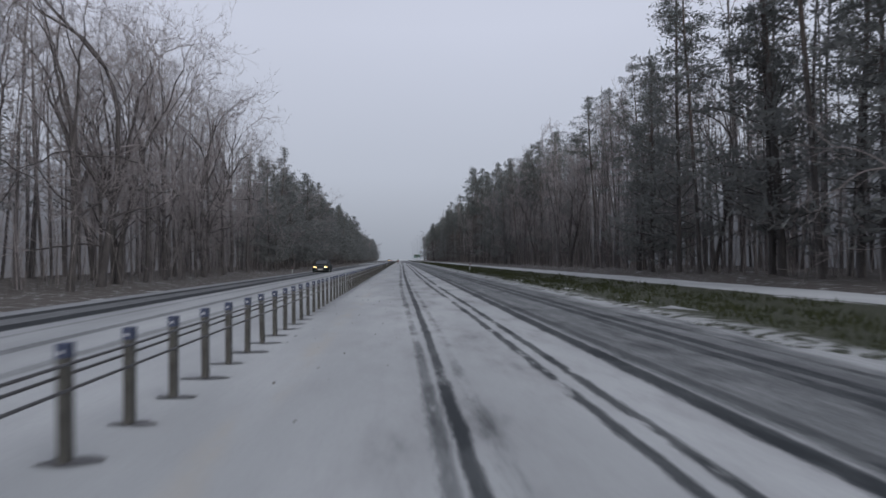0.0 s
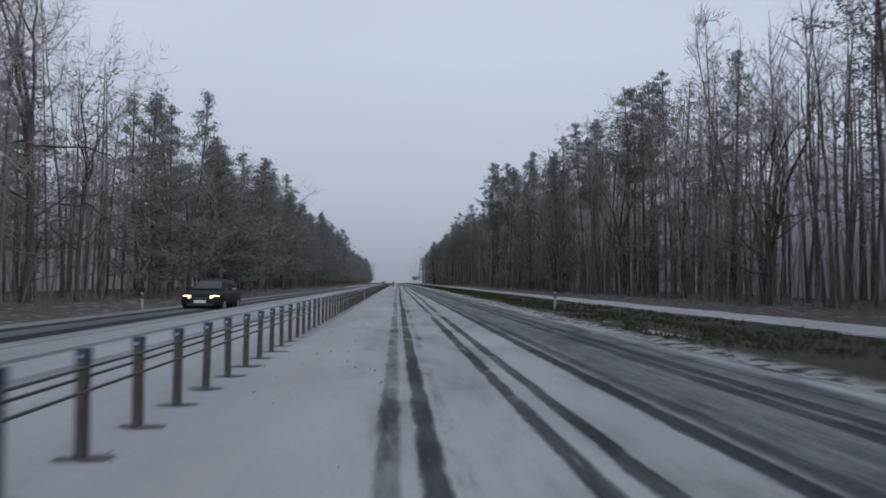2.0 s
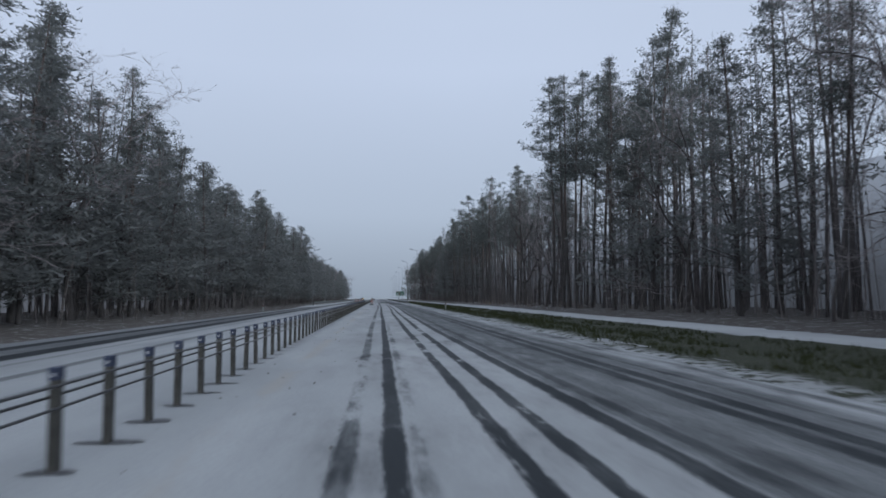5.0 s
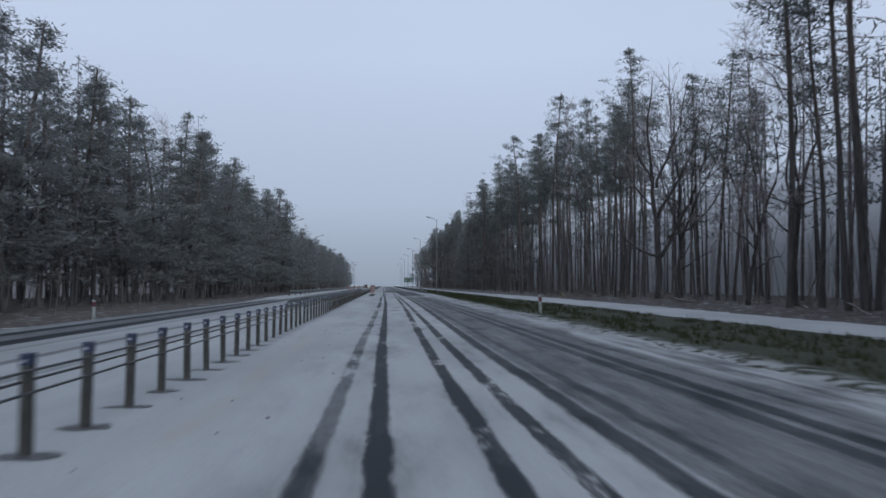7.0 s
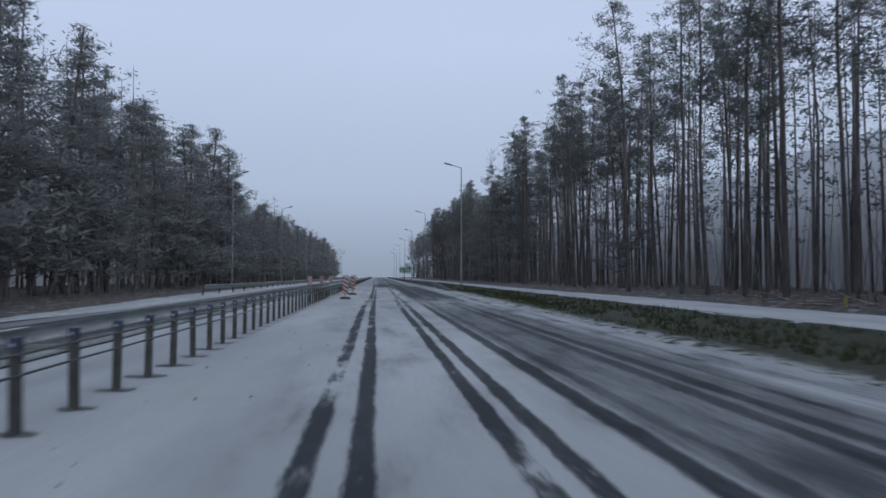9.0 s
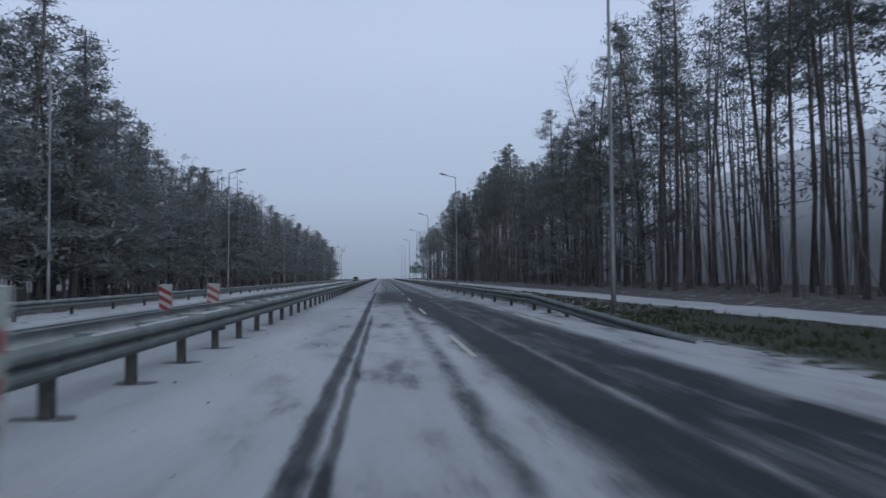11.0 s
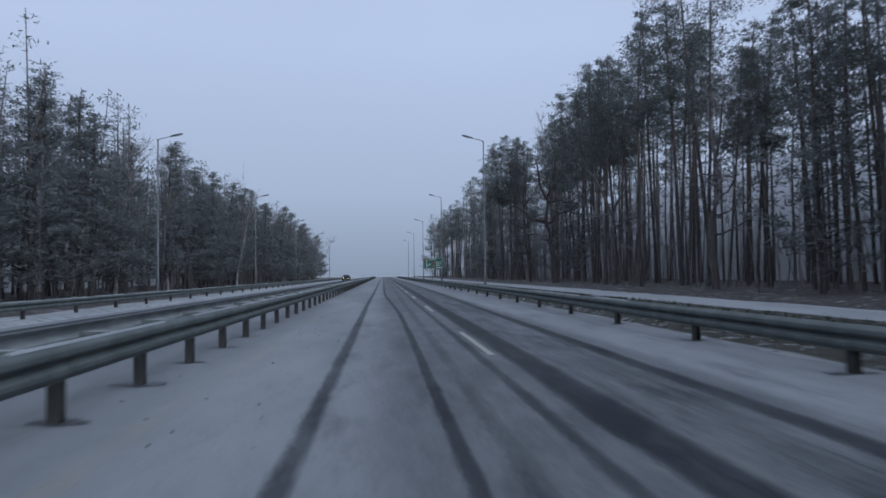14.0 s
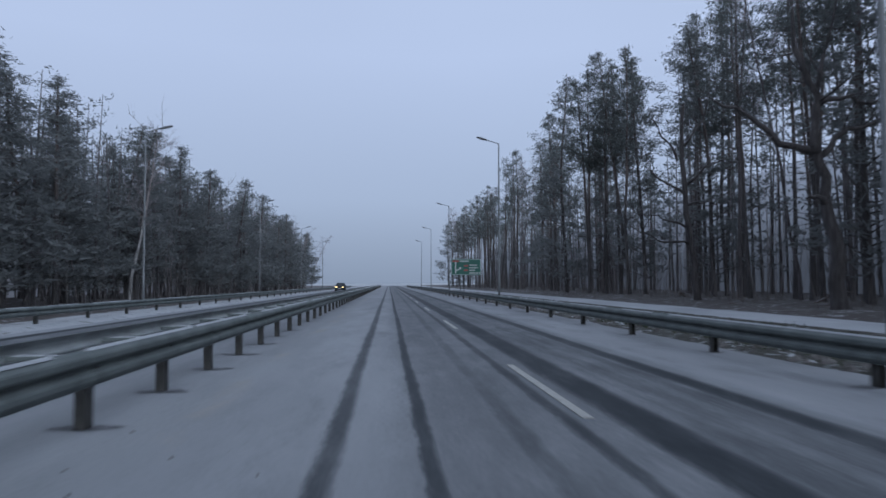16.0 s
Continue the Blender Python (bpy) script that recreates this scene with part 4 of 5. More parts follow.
def old_oak(seed, label, x, y, trunk_r, stem_way, limbs, dense):
    """An old oak by hand: the bends of its trunk and of each limb as (x, z) with a radius."""
    r = random.Random(seed)
    ob = thing("leafless_oak", label, "tree", "leafless oaks", at=pose(x, y, floor_at(x)))
    crown = Build()

    def crooked(way, k):
        """Bends with a few uneven ones between them."""
        pts = []
        for (xa, za), (xb, zb) in zip(way, way[1:]):
            for s in range(3):
                u = s / 3
                pts.append(Vector((xa + (xb - xa) * u + r.gauss(0, k), r.gauss(0, k) + 0.25 * noise.noise((xa + u, zb, seed)), za + (zb - za) * u + r.gauss(0, k))))
        return pts + [Vector((way[-1][0], 0.0, way[-1][1]))]

    b = Build()
    pts = crooked(stem_way, 0.05)
    b.tube(pts, [trunk_r * (1.35 if k == 0 else 1) * (1 - 0.55 * k / (len(pts) - 1)) * r.uniform(0.92, 1.1) for k in range(len(pts))], 10)
    part("trunk", b.mesh("trunk", BARK_OAK, True), ob)
    for r0, way in limbs:
        b = Build()
        pts = crooked(way, 0.07)
        b.tube(pts, [r0 * (1 - 0.8 * k / (len(pts) - 1)) * r.uniform(0.88, 1.12) for k in range(len(pts))], 7, True)
        part("limb", b.mesh("limb", BARK_OAK, True), ob)
        ln = sum((q - p).length for p, q in zip(pts, pts[1:]))
        if ln > 1.3:
            twigging(r, crown, pts[1:], ln, r0 * 0.8, dense)
    tagged(part("crown", crown.mesh("crown", BARK_OAK), ob), kind="stuff")


def bare_tree(seed, tall, trunk_r, first, limbs, reach, open_, dense, leaders=1, fork=0.5, crook=1.0):
    """Leafless tree: trunk, crown of branches and twigs, and its limbs one by one."""
    r = random.Random(seed)
    stem, crown, arms = Build(), Build(), []
    ln0 = tall * (0.98 if leaders == 1 else fork)
    trunk = wander(r, Vector((0, 0, -0.3)), Vector((r.gauss(0, 0.05), r.gauss(0, 0.05), 1)), ln0, 10, 0.05 * crook, 0.03)
    tip_r = 0.012 if leaders == 1 else trunk_r * 0.52
    stem.tube(trunk, [(trunk_r * (1.25 if k == 0 else 1)) * (1 - k / 10) + tip_r * k / 10 for k in range(11)], 8)
    axes = [(trunk, 0.0, ln0 / tall, trunk_r, tip_r)]
    if leaders > 1:
        for q in range(leaders):
            way = Vector((math.cos(6.28 * q / leaders + r.uniform(-0.5, 0.5)) * r.uniform(0.2, 0.55), math.sin(6.28 * q / leaders + r.uniform(-0.5, 0.5)) * r.uniform(0.2, 0.55), 1))
            ax = wander(r, trunk[-1 - (q % 2)], way, tall * (1 - fork) * r.uniform(0.75, 1.08), 8, 0.10 * crook, 0.06)
            arm = Build()
            arm.tube(ax, [tip_r * 0.9 * (1 - k / 8.4) + 0.01 for k in range(9)], 6)
            arms.append(arm)
            axes.append((ax, fork, 1.0, tip_r * 0.9, 0.01))
    boughs = []
    for ax, a0, a1, ra, rb in axes:
        n = max(3, round(limbs * (a1 - max(a0, first)) / (1 - first))) if a1 > first else 0
        for q in range(n):
            h = max(a0, first) + (a1 - max(a0, first)) * (q + r.random()) / n
            t = (h - a0) / (a1 - a0)
            p, d = along(ax, min(0.97, max(0.02, t)))
            u = (h - first) / (1 - first)
            ln = max(0.8, reach * tall * (1.0 - 0.75 * u) * r.uniform(0.5, 1.2))
            lim = wander(r, p, spread(r, Vector((d.x * 0.4, d.y * 0.4, 1)).normalized(), r.uniform(0.75, 1.35) * open_), ln, 6, 0.17 * crook, 0.07)
            r0 = max(0.016, min(0.42 * (ra + (rb - ra) * t), 0.011 * ln + 0.010))
            arm = Build()
            arm.tube(lim, [r0 * (1 - k / 6.6) + 0.007 for k in range(7)], 4)
            arms.append(arm)
            boughs.append((lim, ln, r0))
        if ax is not trunk or leaders == 1:
            boughs.append((ax[len(ax) // 2:], tall * 0.22, 0.05))
    for lim, ln, r0 in boughs:
        twigging(r, crown, lim, ln, r0, dense)
    return stem, crown, arms


def spreading_tree(seed, tall, trunk_r, low, forks, fan, dense):
    """Leafless tree whose trunk parts into rising limbs that fork again and again into a rounded crown."""
    r = random.Random(seed)
    stem, crown, arms = Build(), Build(), []

    def fine(path, length):
        for _ in range(max(2, int(dense * length * 3.4))):
            p, d = along(path, r.uniform(0.15, 1.0))
            tw = wander(r, p, spread(r, d, r.uniform(0.35, 0.85)), r.uniform(0.45, 1.25), 1, 0.15, 0.10)
            sliver(crown, tw, 0.013, 0.005)
            for _ in range(4):
                p3, d3 = along(tw, r.uniform(0.2, 1.0))
                crown.tri(p3 + Vector((0.008, 0, 0)), p3 - Vector((0.008, 0.005, 0)), p3 + spread(r, d3, r.uniform(0.35, 0.85)) * r.uniform(0.25, 0.65))

    def grow(p, way, length, rad, level):
        path = wander(r, p, way, length, 6, 0.15 + 0.035 * level, 0.045 if level < 1 else 0.02)
        tip = max(0.007, rad * 0.55)
        radii = [rad + (tip - rad) * k / 6 for k in range(7)]
        if level < 2:
            arm = Build()
            arm.tube(path, radii, 6)
            arms.append(arm)
        else:
            crown.tube(path, radii, 3 if level > 2 else 4)
        if level >= 2:
            fine(path, length)
        if level == 4 or length < 0.7:
            return
        for q in range(2):
            _, d = along(path, 1.0)
            grow(path[-1], spread(r, d, r.uniform(0.18, 0.50)), length * r.uniform(0.58, 0.82), tip * r.uniform(0.75, 0.98), level + 1)
        for q in range(2 if level < 2 else 1):
            b, d = along(path, r.uniform(0.25, 0.9))
            grow(b, spread(r, d, r.uniform(0.55, 1.05)), length * r.uniform(0.40, 0.62), tip * r.uniform(0.45, 0.65), level + (2 if level < 2 else 1))

    trunk = wander(r, Vector((0, 0, -0.3)), Vector((r.gauss(0, 0.07), r.gauss(0, 0.07), 1)), tall * low, 8, 0.05, 0.03)
    stem.tube(trunk, [trunk_r * (1.35 if k == 0 else 1) * (1 - 0.035 * k) for k in range(9)], 9)
    for q in range(forks):
        a = 2 * math.pi * (q + r.uniform(-0.25, 0.25)) / forks
        lean = fan * r.uniform(0.35, 1.0) if q else 0.08
        grow(trunk[-1 - q % 2], Vector((math.cos(a) * lean, math.sin(a) * lean, 1)), tall * (1 - low) * (0.46 if q else 0.50) * r.uniform(0.85, 1.05), trunk_r * (0.56 if q else 0.66), 0)
    # low boughs, nearly level
    for q in range(4):
        p, d = along(trunk, r.uniform(0.45, 0.98))
        a = r.uniform(0, 2 * math.pi)
        grow(p, Vector((math.cos(a), math.sin(a), r.uniform(0.1, 0.5))), tall * r.uniform(0.15, 0.22), trunk_r * r.uniform(0.22, 0.34), 1)
    return stem, crown, arms


def needle_tuft(b, r, c, size, count, flat=0.6, wide=1.0):
    """A close tuft of short needle sprays round c."""
    for _ in range(count):
        d = Vector((r.gauss(0, 1), r.gauss(0, 1), r.gauss(0.45, flat))).normalized()
        o = c + Vector((r.gauss(0, 0.30), r.gauss(0, 0.30), r.gauss(0, 0.13))) * size
        ln = size * r.uniform(0.20, 0.46)
        w = d.orthogonal().normalized() * (size * r.uniform(0.020, 0.046) * wide)
        w.rotate(Matrix.Rotation(r.uniform(0, 6.28), 3, d))
        b.tri(o - w, o + w, o + d * ln)


def pine_tree(seed, tall, trunk_r, first, limbs, reach, tufts, count, size, cone, wide=1.0):
    """Scots pine: (trunk with dead snags, crown of limbs and needle tufts). cone: 0 round-topped, 1 pointed."""
    r = random.Random(seed)
    stem, wood, crown = Build(), Build(), Build()
    trunk = wander(r, Vector((0, 0, -0.3)), Vector((r.gauss(0, 0.025), r.gauss(0, 0.025), 1)), tall, 12, 0.022, 0.03)
    stem.tube(trunk, [trunk_r * (1.2 if k == 0 else 1) * (1 - k / 13.0) ** 0.7 + 0.01 for k in range(13)], 8)
    for _ in range(7):
        p, d = along(trunk, r.uniform(0.25, first + 0.05))
        sn = wander(r, p, spread(r, d, r.uniform(1.1, 1.7)), r.uniform(0.5, 1.9), 3, 0.15)
        stem.tube(sn, [0.03, 0.022, 0.014, 0.006], 4)
    for q in range(limbs):
        t = first + (0.985 - first) * (q + r.random() * 0.8) / limbs
        u = (t - first) / (1 - first)
        p, d = along(trunk, t)
        shape = (1 - u) ** 0.8 * (0.7 + 0.3 * min(1.0, u * 4.0)) * 1.22 if cone > 0.5 else (1 - u ** 2.2) * (0.55 + 0.45 * min(1.0, u * 3.0))
        ln = max(0.3, reach * tall * shape * r.uniform(0.55, 1.15))
        lim = wander(r, p, spread(r, Vector((0, 0, 1)), r.uniform(1.05, 1.55) - 0.22 * u), ln, 4, 0.14, 0.09)
        r0 = max(0.014, trunk_r * 0.30 * (1 - t) ** 0.5)
        wood.tube(lim[::2], [r0, r0 * 0.6, 0.008], 3)
        for s in range(tufts):
            p2, d2 = along(lim, 0.30 + 0.7 * (s + r.random()) / tufts)
            off = Vector((r.gauss(0, 1), r.gauss(0, 1), r.gauss(0.25, 0.5))) * (0.16 * ln + 0.05)
            if r.random() < 0.6:
                sliver(wood, [p2, p2 + off], r0 * 0.4, 0.006)
            needle_tuft(crown, r, p2 + off, size * r.uniform(0.7, 1.2) * (1.12 - 0.48 * u), count, 0.6, wide)
    for s in range(3):
        needle_tuft(crown, r, trunk[-1] + Vector((r.gauss(0, 0.04), r.gauss(0, 0.04), 0.1 - 0.3 * s)), size * (0.26 + 0.09 * s), count // 2)
    return stem, wood, crown


KINDS = {}


def keep(kind, name, label, *parts):
    KINDS.setdefault(kind, []).append((name, label, parts))


for q in range(5):
    s, c, arms = spreading_tree(100 + q, 18.0, 0.205 + 0.02 * (q % 3), (0.30, 0.40, 0.24, 0.46, 0.34)[q], 3 + q % 2, 0.50, 0.42)
    keep("broad", "leafless_tree", "leafless grey-brown tree with a broad twiggy crown at the wood's edge", *((a.mesh("limb", BARK_DUN, True), "limb") for a in arms), (s.mesh("trunk", BARK_OAK, True), "trunk"), (c.mesh("crown", TWIG), "crown"))
for q in range(3):
    s, c, arms = bare_tree(200 + q, 18.0, 0.11, 0.45, 16, 0.15, 0.8, 1.7, 1, 0.5, 1.2)
    keep("slim", "leafless_tree", "slender leafless tree with a small high crown", *((a.mesh("limb", BARK_GREY, True), "limb") for a in arms), (s.mesh("trunk", BARK_GREY, True), "trunk"), (c.mesh("crown", TWIG), "crown"))
for q in range(2):
    s, c, arms = bare_tree(300 + q, 16.0, 0.27, 0.24, 11, 0.33, 1.2, 1.0, 2, 0.46, 1.9)
    keep("oak", "leafless_oak", "gnarled leafless oak with long crooked limbs", *((a.mesh("limb", BARK_GREY, True), "limb") for a in arms), (s.mesh("trunk", BARK_GREY, True), "trunk"), (c.mesh("crown", TWIG), "crown"))
for q in range(2):
    s, c, arms = bare_tree(400 + q, 13.0, 0.10, 0.40, 12, 0.15, 0.7, 1.3)
    keep("birch", "birch_tree", "slender birch with a pale stem and bare twigs", *((a.mesh("limb", BARK_BIRCH, True), "limb") for a in arms), (s.mesh("trunk", BARK_BIRCH, True), "trunk"), (c.mesh("crown", TWIG), "crown"))
for q in range(4):
    s, w, c = pine_tree(500 + q, 20.0, 0.125, 0.54, 32, 0.165, 6, 22, 0.84, 0, 1.25)
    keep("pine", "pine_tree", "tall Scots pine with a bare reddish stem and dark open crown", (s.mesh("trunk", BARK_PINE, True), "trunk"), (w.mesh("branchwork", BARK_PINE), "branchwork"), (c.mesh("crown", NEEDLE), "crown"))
for q in range(4):
    s, w, c = pine_tree(600 + q, 16.0, 0.13, 0.07, 54, 0.24, 4, 23, 1.04, 1, 1.45)
    keep("bushy", "pine_tree", "dense dark pine with needles low down its stem", (s.mesh("trunk", BARK_PINE, True), "trunk"), (w.mesh("branchwork", BARK_PINE), "branchwork"), (c.mesh("crown", NEEDLE_HAZED), "crown"))

for q in range(2):
    s, w, c = pine_tree(700 + q, 20.0, 0.14, 0.54, 20, 0.165, 4, 20, 1.25, 0)
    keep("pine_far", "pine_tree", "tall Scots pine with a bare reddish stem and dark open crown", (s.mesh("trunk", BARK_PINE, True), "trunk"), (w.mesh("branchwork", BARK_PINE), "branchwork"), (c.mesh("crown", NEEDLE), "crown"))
for q in range(2):
    s, w, c = pine_tree(800 + q, 16.0, 0.13, 0.07, 34, 0.24, 4, 17, 1.4, 1, 1.6)
    keep("bushy_far", "pine_tree", "dense dark pine with needles low down its stem", (s.mesh("trunk", BARK_PINE, True), "trunk"), (w.mesh("branchwork", BARK_PINE), "branchwork"), (c.mesh("crown", NEEDLE_HAZED), "crown"))

HEIGHT = {"pine_far": 20.0, "bushy_far": 16.0, "broad": 20.6, "slim": 18.0, "oak": 16.0, "birch": 13.0, "pine": 20.0, "bushy": 16.0}
GROUP = {"pine_far": "tall pines", "bushy_far": "dense pines", "broad": "leafless trees", "slim": "leafless trees", "oak": "leafless oaks", "birch": "birches", "pine": "tall pines", "bushy": "dense pines"}
made = {}
tree_rng = random.Random(21)


def floor_at(x):
    return 0.2 if x > 16 else (-0.05 if x > 0 else (0.0 if x < -21 else -0.15))


old_oak(61, "old gnarled oak with a thick leaning trunk and crooked bare limbs", 15.0, 348.0, 0.33, ((0, -0.3), (-0.25, 2.0), (-0.6, 4.4), (-0.95, 6.3)), (
    (0.17, ((-0.95, 6.1), (-2.3, 6.4), (-3.4, 7.5), (-5.0, 8.1))), (0.19, ((-0.95, 6.2), (-0.75, 8.2), (-1.6, 10.2), (-1.9, 12.2))), (0.14, ((-0.7, 5.9), (0.2, 6.9), (1.5, 7.2), (2.6, 8.4))),
    (0.16, ((-0.55, 4.1), (-1.0, 4.4), (-1.35, 4.35))), (0.11, ((-0.8, 8.0), (0.6, 8.2), (1.5, 8.0), (2.2, 8.4))), (0.09, ((-0.8, 8.4), (-0.2, 10.4), (0.3, 12.6)))), 1.3)
old_oak(62, "slender old oak with crooked bare limbs low on its trunk", 15.2, 360.4, 0.20, ((0, -0.3), (-0.2, 2.2), (-0.55, 5.0), (-0.75, 8.0), (-0.6, 11.2)), (
    (0.07, ((-0.35, 3.4), (-1.7, 3.4), (-3.1, 4.0))), (0.08, ((-0.4, 4.2), (-1.6, 4.8), (-3.3, 5.0))), (0.09, ((-0.55, 6.2), (-1.9, 6.8), (-2.9, 7.7))), (0.10, ((-0.6, 6.6), (0.6, 7.6), (1.7, 8.1))),
    (0.07, ((-0.5, 5.6), (0.8, 5.7), (1.8, 5.2))), (0.08, ((-0.75, 8.0), (-2.0, 9.4), (-2.6, 11.0))), (0.08, ((-0.7, 8.8), (0.5, 10.2), (0.9, 12.0)))), 1.2)


old_oak(63, "tall leafless tree with a fan of rising limbs", 16.4, 186.8, 0.24, ((0, -0.3), (0.0, 2.9), (-0.15, 5.0), (-0.3, 8.3)), (
    (0.09, ((0, 2.9), (-1.2, 3.3), (-2.4, 4.2), (-2.9, 5.9))), (0.15, ((0, 2.8), (1.0, 4.4), (2.2, 6.5), (3.4, 9.6), (4.5, 13.5))), (0.13, ((-0.3, 8.2), (-0.6, 11.0), (-0.2, 15.0))),
    (0.11, ((-0.2, 7.5), (0.8, 9.6), (1.6, 12.0), (2.3, 15.0))), (0.12, ((-0.1, 5.5), (1.3, 8.0), (2.6, 10.5), (3.4, 14.0))), (0.09, ((-0.3, 7.8), (-1.4, 10.0), (-1.9, 13.2))),
    (0.09, ((0.8, 4.2), (2.6, 5.0), (4.0, 6.6), (5.2, 9.0))), (0.07, ((2.2, 6.5), (2.6, 9.0), (3.0, 12.0))), (0.07, ((-0.2, 6.2), (-1.6, 7.6), (-2.4, 10.2)))), 2.2)


def plant(kind, x, y, tall, which=None, turn=None, wide=1.0):
    if y > 400 and kind in ("pine", "bushy"):
        kind += "_far"
    k = tree_rng.randrange(len(KINDS[kind])) if which is None else which
    s = tall / HEIGHT[kind]
    a = tree_rng.uniform(0, 360) if turn is None else turn
    w = s ** 0.8 * wide * tree_rng.uniform(0.92, 1.1) * (0.84 if kind == "broad" else 1.0)
    m = pose(x, y, floor_at(x), tree_rng.gauss(0, 1.0), tree_rng.gauss(0, 1.0), a) @ Matrix.Diagonal((w, w, s, 1))
    if (kind, k) in made:
        return copy_thing(made[kind, k], m @ Matrix.Diagonal((*(1 / q for q in made[kind, k].scale), 1)))
    name, label, parts = KINDS[kind][k]
    ob = thing(name, label, "tree", GROUP[kind])
    for me, nm in parts:
        o = part(nm, me, ob)
        if nm in ("branchwork", "crown"):
            tagged(o, kind="stuff")
    ob.matrix_basis = m
    made[kind, k] = ob
    return ob


# single trees that stand out along the wood's edge
for kind, x, y, tall in (
        ("slim", 16.9, 80.4, 17.9), ("slim", 15.4, 75.5, 17.0), ("slim", 17.5, 71.0, 16.5), ("slim", 17.0, 64.0, 16.0), ("slim", 15.2, 113.5, 16.2), ("slim", 16.4, 105.1, 16.9),
        ("pine", 17.4, 159.6, 21.0), ("pine", 17.3, 193.9, 19.6), ("pine", 24.0, 224.4, 25.0), ("pine", 19.2, 250.2, 20.0), ("pine", 20.6, 240.4, 20.0),
        ("pine", 19.0, 302.0, 21.3), ("pine", 17.5, 282.0, 21.0), ("pine", 18.2, 277.5, 21.5), ("pine", 17.1, 382.0, 19.8), ("oak", 15.6, 318.0, 14.0), ("oak", 16.0, 335.0, 13.0),
        ("pine", 17.0, 97.0, 18.0), ("pine", 19.0, 101.0, 19.0), ("slim", 16.0, 103.5, 17.0), ("pine", 16.5, 108.0, 17.5), ("pine", 18.5, 112.0, 19.0), ("pine", 20.0, 117.0, 20.0), ("pine", 17.5, 121.0, 19.0),
        ("pine", 19.0, 126.0, 19.5), ("pine", 18.0, 62.0, 17.5), ("pine", 17.0, 66.5, 17.5), ("bushy", 19.5, 58.0, 18.0), ("pine", 17.0, 54.0, 17.5),
        ("pine", 16.0, 171.5, 25.0), ("pine", 17.5, 168.0, 24.0), ("bushy", 17.0, 33.0, 24.0), ("pine", 16.2, 28.5, 25.0), ("bushy", 18.5, 24.0, 24.0), ("pine", 17.0, 20.0, 26.0),
        ("pine", -21.4, 154.9, 19.2), ("bushy", -20.9, 139.6, 18.0), ("pine", -21.2, 209.9, 18.8), ("birch", -25.0, 222.5, 21.0), ("bushy", -24.5, 242.0, 19.0), ("bushy", -21.7, 265.9, 17.0),
        ("broad", -20.0, 52.0, 21.0), ("broad", -20.5, 44.0, 21.5), ("broad", -19.5, 60.5, 19.5), ("broad", -19.0, 35.0, 20.0)):
    plant(kind, x, y, tall)


def choose(kinds):
    q = tree_rng.random() * sum(w for _, w in kinds)
    for k, w in kinds:
        q -= w
        if q <= 0:
            return k
    return kinds[-1][0]


# the edge rows: stretches of (from, to, kinds, height, spread)
LEFT = ((24, 84, (("broad", 8), ("slim", 1)), 18.5, 2.5), (84, 112, (("broad", 1), ("slim", 2), ("bushy", 6)), 17.0, 1.6), (112, 150, (("bushy", 6), ("broad", 1)), 16.5, 2.0),
        (150, 268, (("bushy", 8), ("pine", 1)), 17.4, 1.2), (268, 286, (("bushy", 8), ("birch", 1)), 15.5, 1.1), (286, 492, (("bushy", 14), ("birch", 1)), 14.0, 1.0))
RIGHT = ((18, 44, (("bushy", 4), ("broad", 1), ("pine", 4)), 22.0, 2.0), (44, 128, (("slim", 7), ("broad", 2), ("bushy", 2)), 16.5, 1.5), (128, 150, (("pine", 4), ("bushy", 2), ("broad", 2)), 18.0, 2.0), (150, 168, (("pine", 6), ("bushy", 4)), 22.0, 1.5),
         (168, 200, (("broad", 3), ("pine", 4), ("slim", 1)), 18.0, 2.0), (200, 283, (("pine", 10), ("bushy", 1), ("slim", 1)), 19.8, 1.8), (283, 323, (("pine", 8), ("bushy", 4), ("slim", 1)), 15.8, 0.9), (323, 345, (("pine", 10), ("bushy", 2), ("slim", 1)), 19.0, 1.2), (345, 384, (("pine", 10), ("bushy", 2), ("slim", 1)), 20.6, 1.3), (384, 525, (("pine", 10), ("bushy", 1), ("slim", 1)), 19.8, 1.6))
for side, rows in ((-1, LEFT), (1, RIGHT)):
    for y0, y1, kinds, tall, dev in rows:
        y = y0
        while y < y1:
            front = (18.6 if y < 110 else 20.2) if side < 0 else 15.6
            x = front + abs(tree_rng.gauss(0, 2.6))
            if side > 0 and (343 < y < 374 or 312 < y < 321 or 178 < y < 190):
                x += 3.0
            plant(choose(kinds), side * x, y, max(7.0, tree_rng.gauss(tall - 0.8, dev)), wide=1.42 if side < 0 and y > 110 else 1.0)
            y += tree_rng.uniform(2.3, 3.9) if (side > 0 and y > 200) else tree_rng.uniform(2.0, 3.6) * (1.12 if side < 0 and y < 90 else 1.0)


# a second row that closes the crowns
for y0, y1, x0, x1, step, tall in ((326, 345, 19.5, 25.0, 3.3, 19.2), (345, 384, 18.5, 24.0, 2.8, 21.0), (150, 168, 19.0, 25.0, 2.8, 21.5), (96, 130, 20.0, 25.0, 4.0, 19.5), (203, 284, 20.0, 26.0, 4.4, 19.0), (284, 325, 18.5, 22.0, 2.6, 15.2), (285, 325, 22.0, 27.0, 2.6, 15.5)):
    y = y0
    while y < y1:
        x = tree_rng.uniform(x0, x1)
        plant("pine_far" if x > 21.5 else "pine", x, y, tree_rng.gauss(tall, 1.3))
        y += step * tree_rng.uniform(0.7, 1.3)

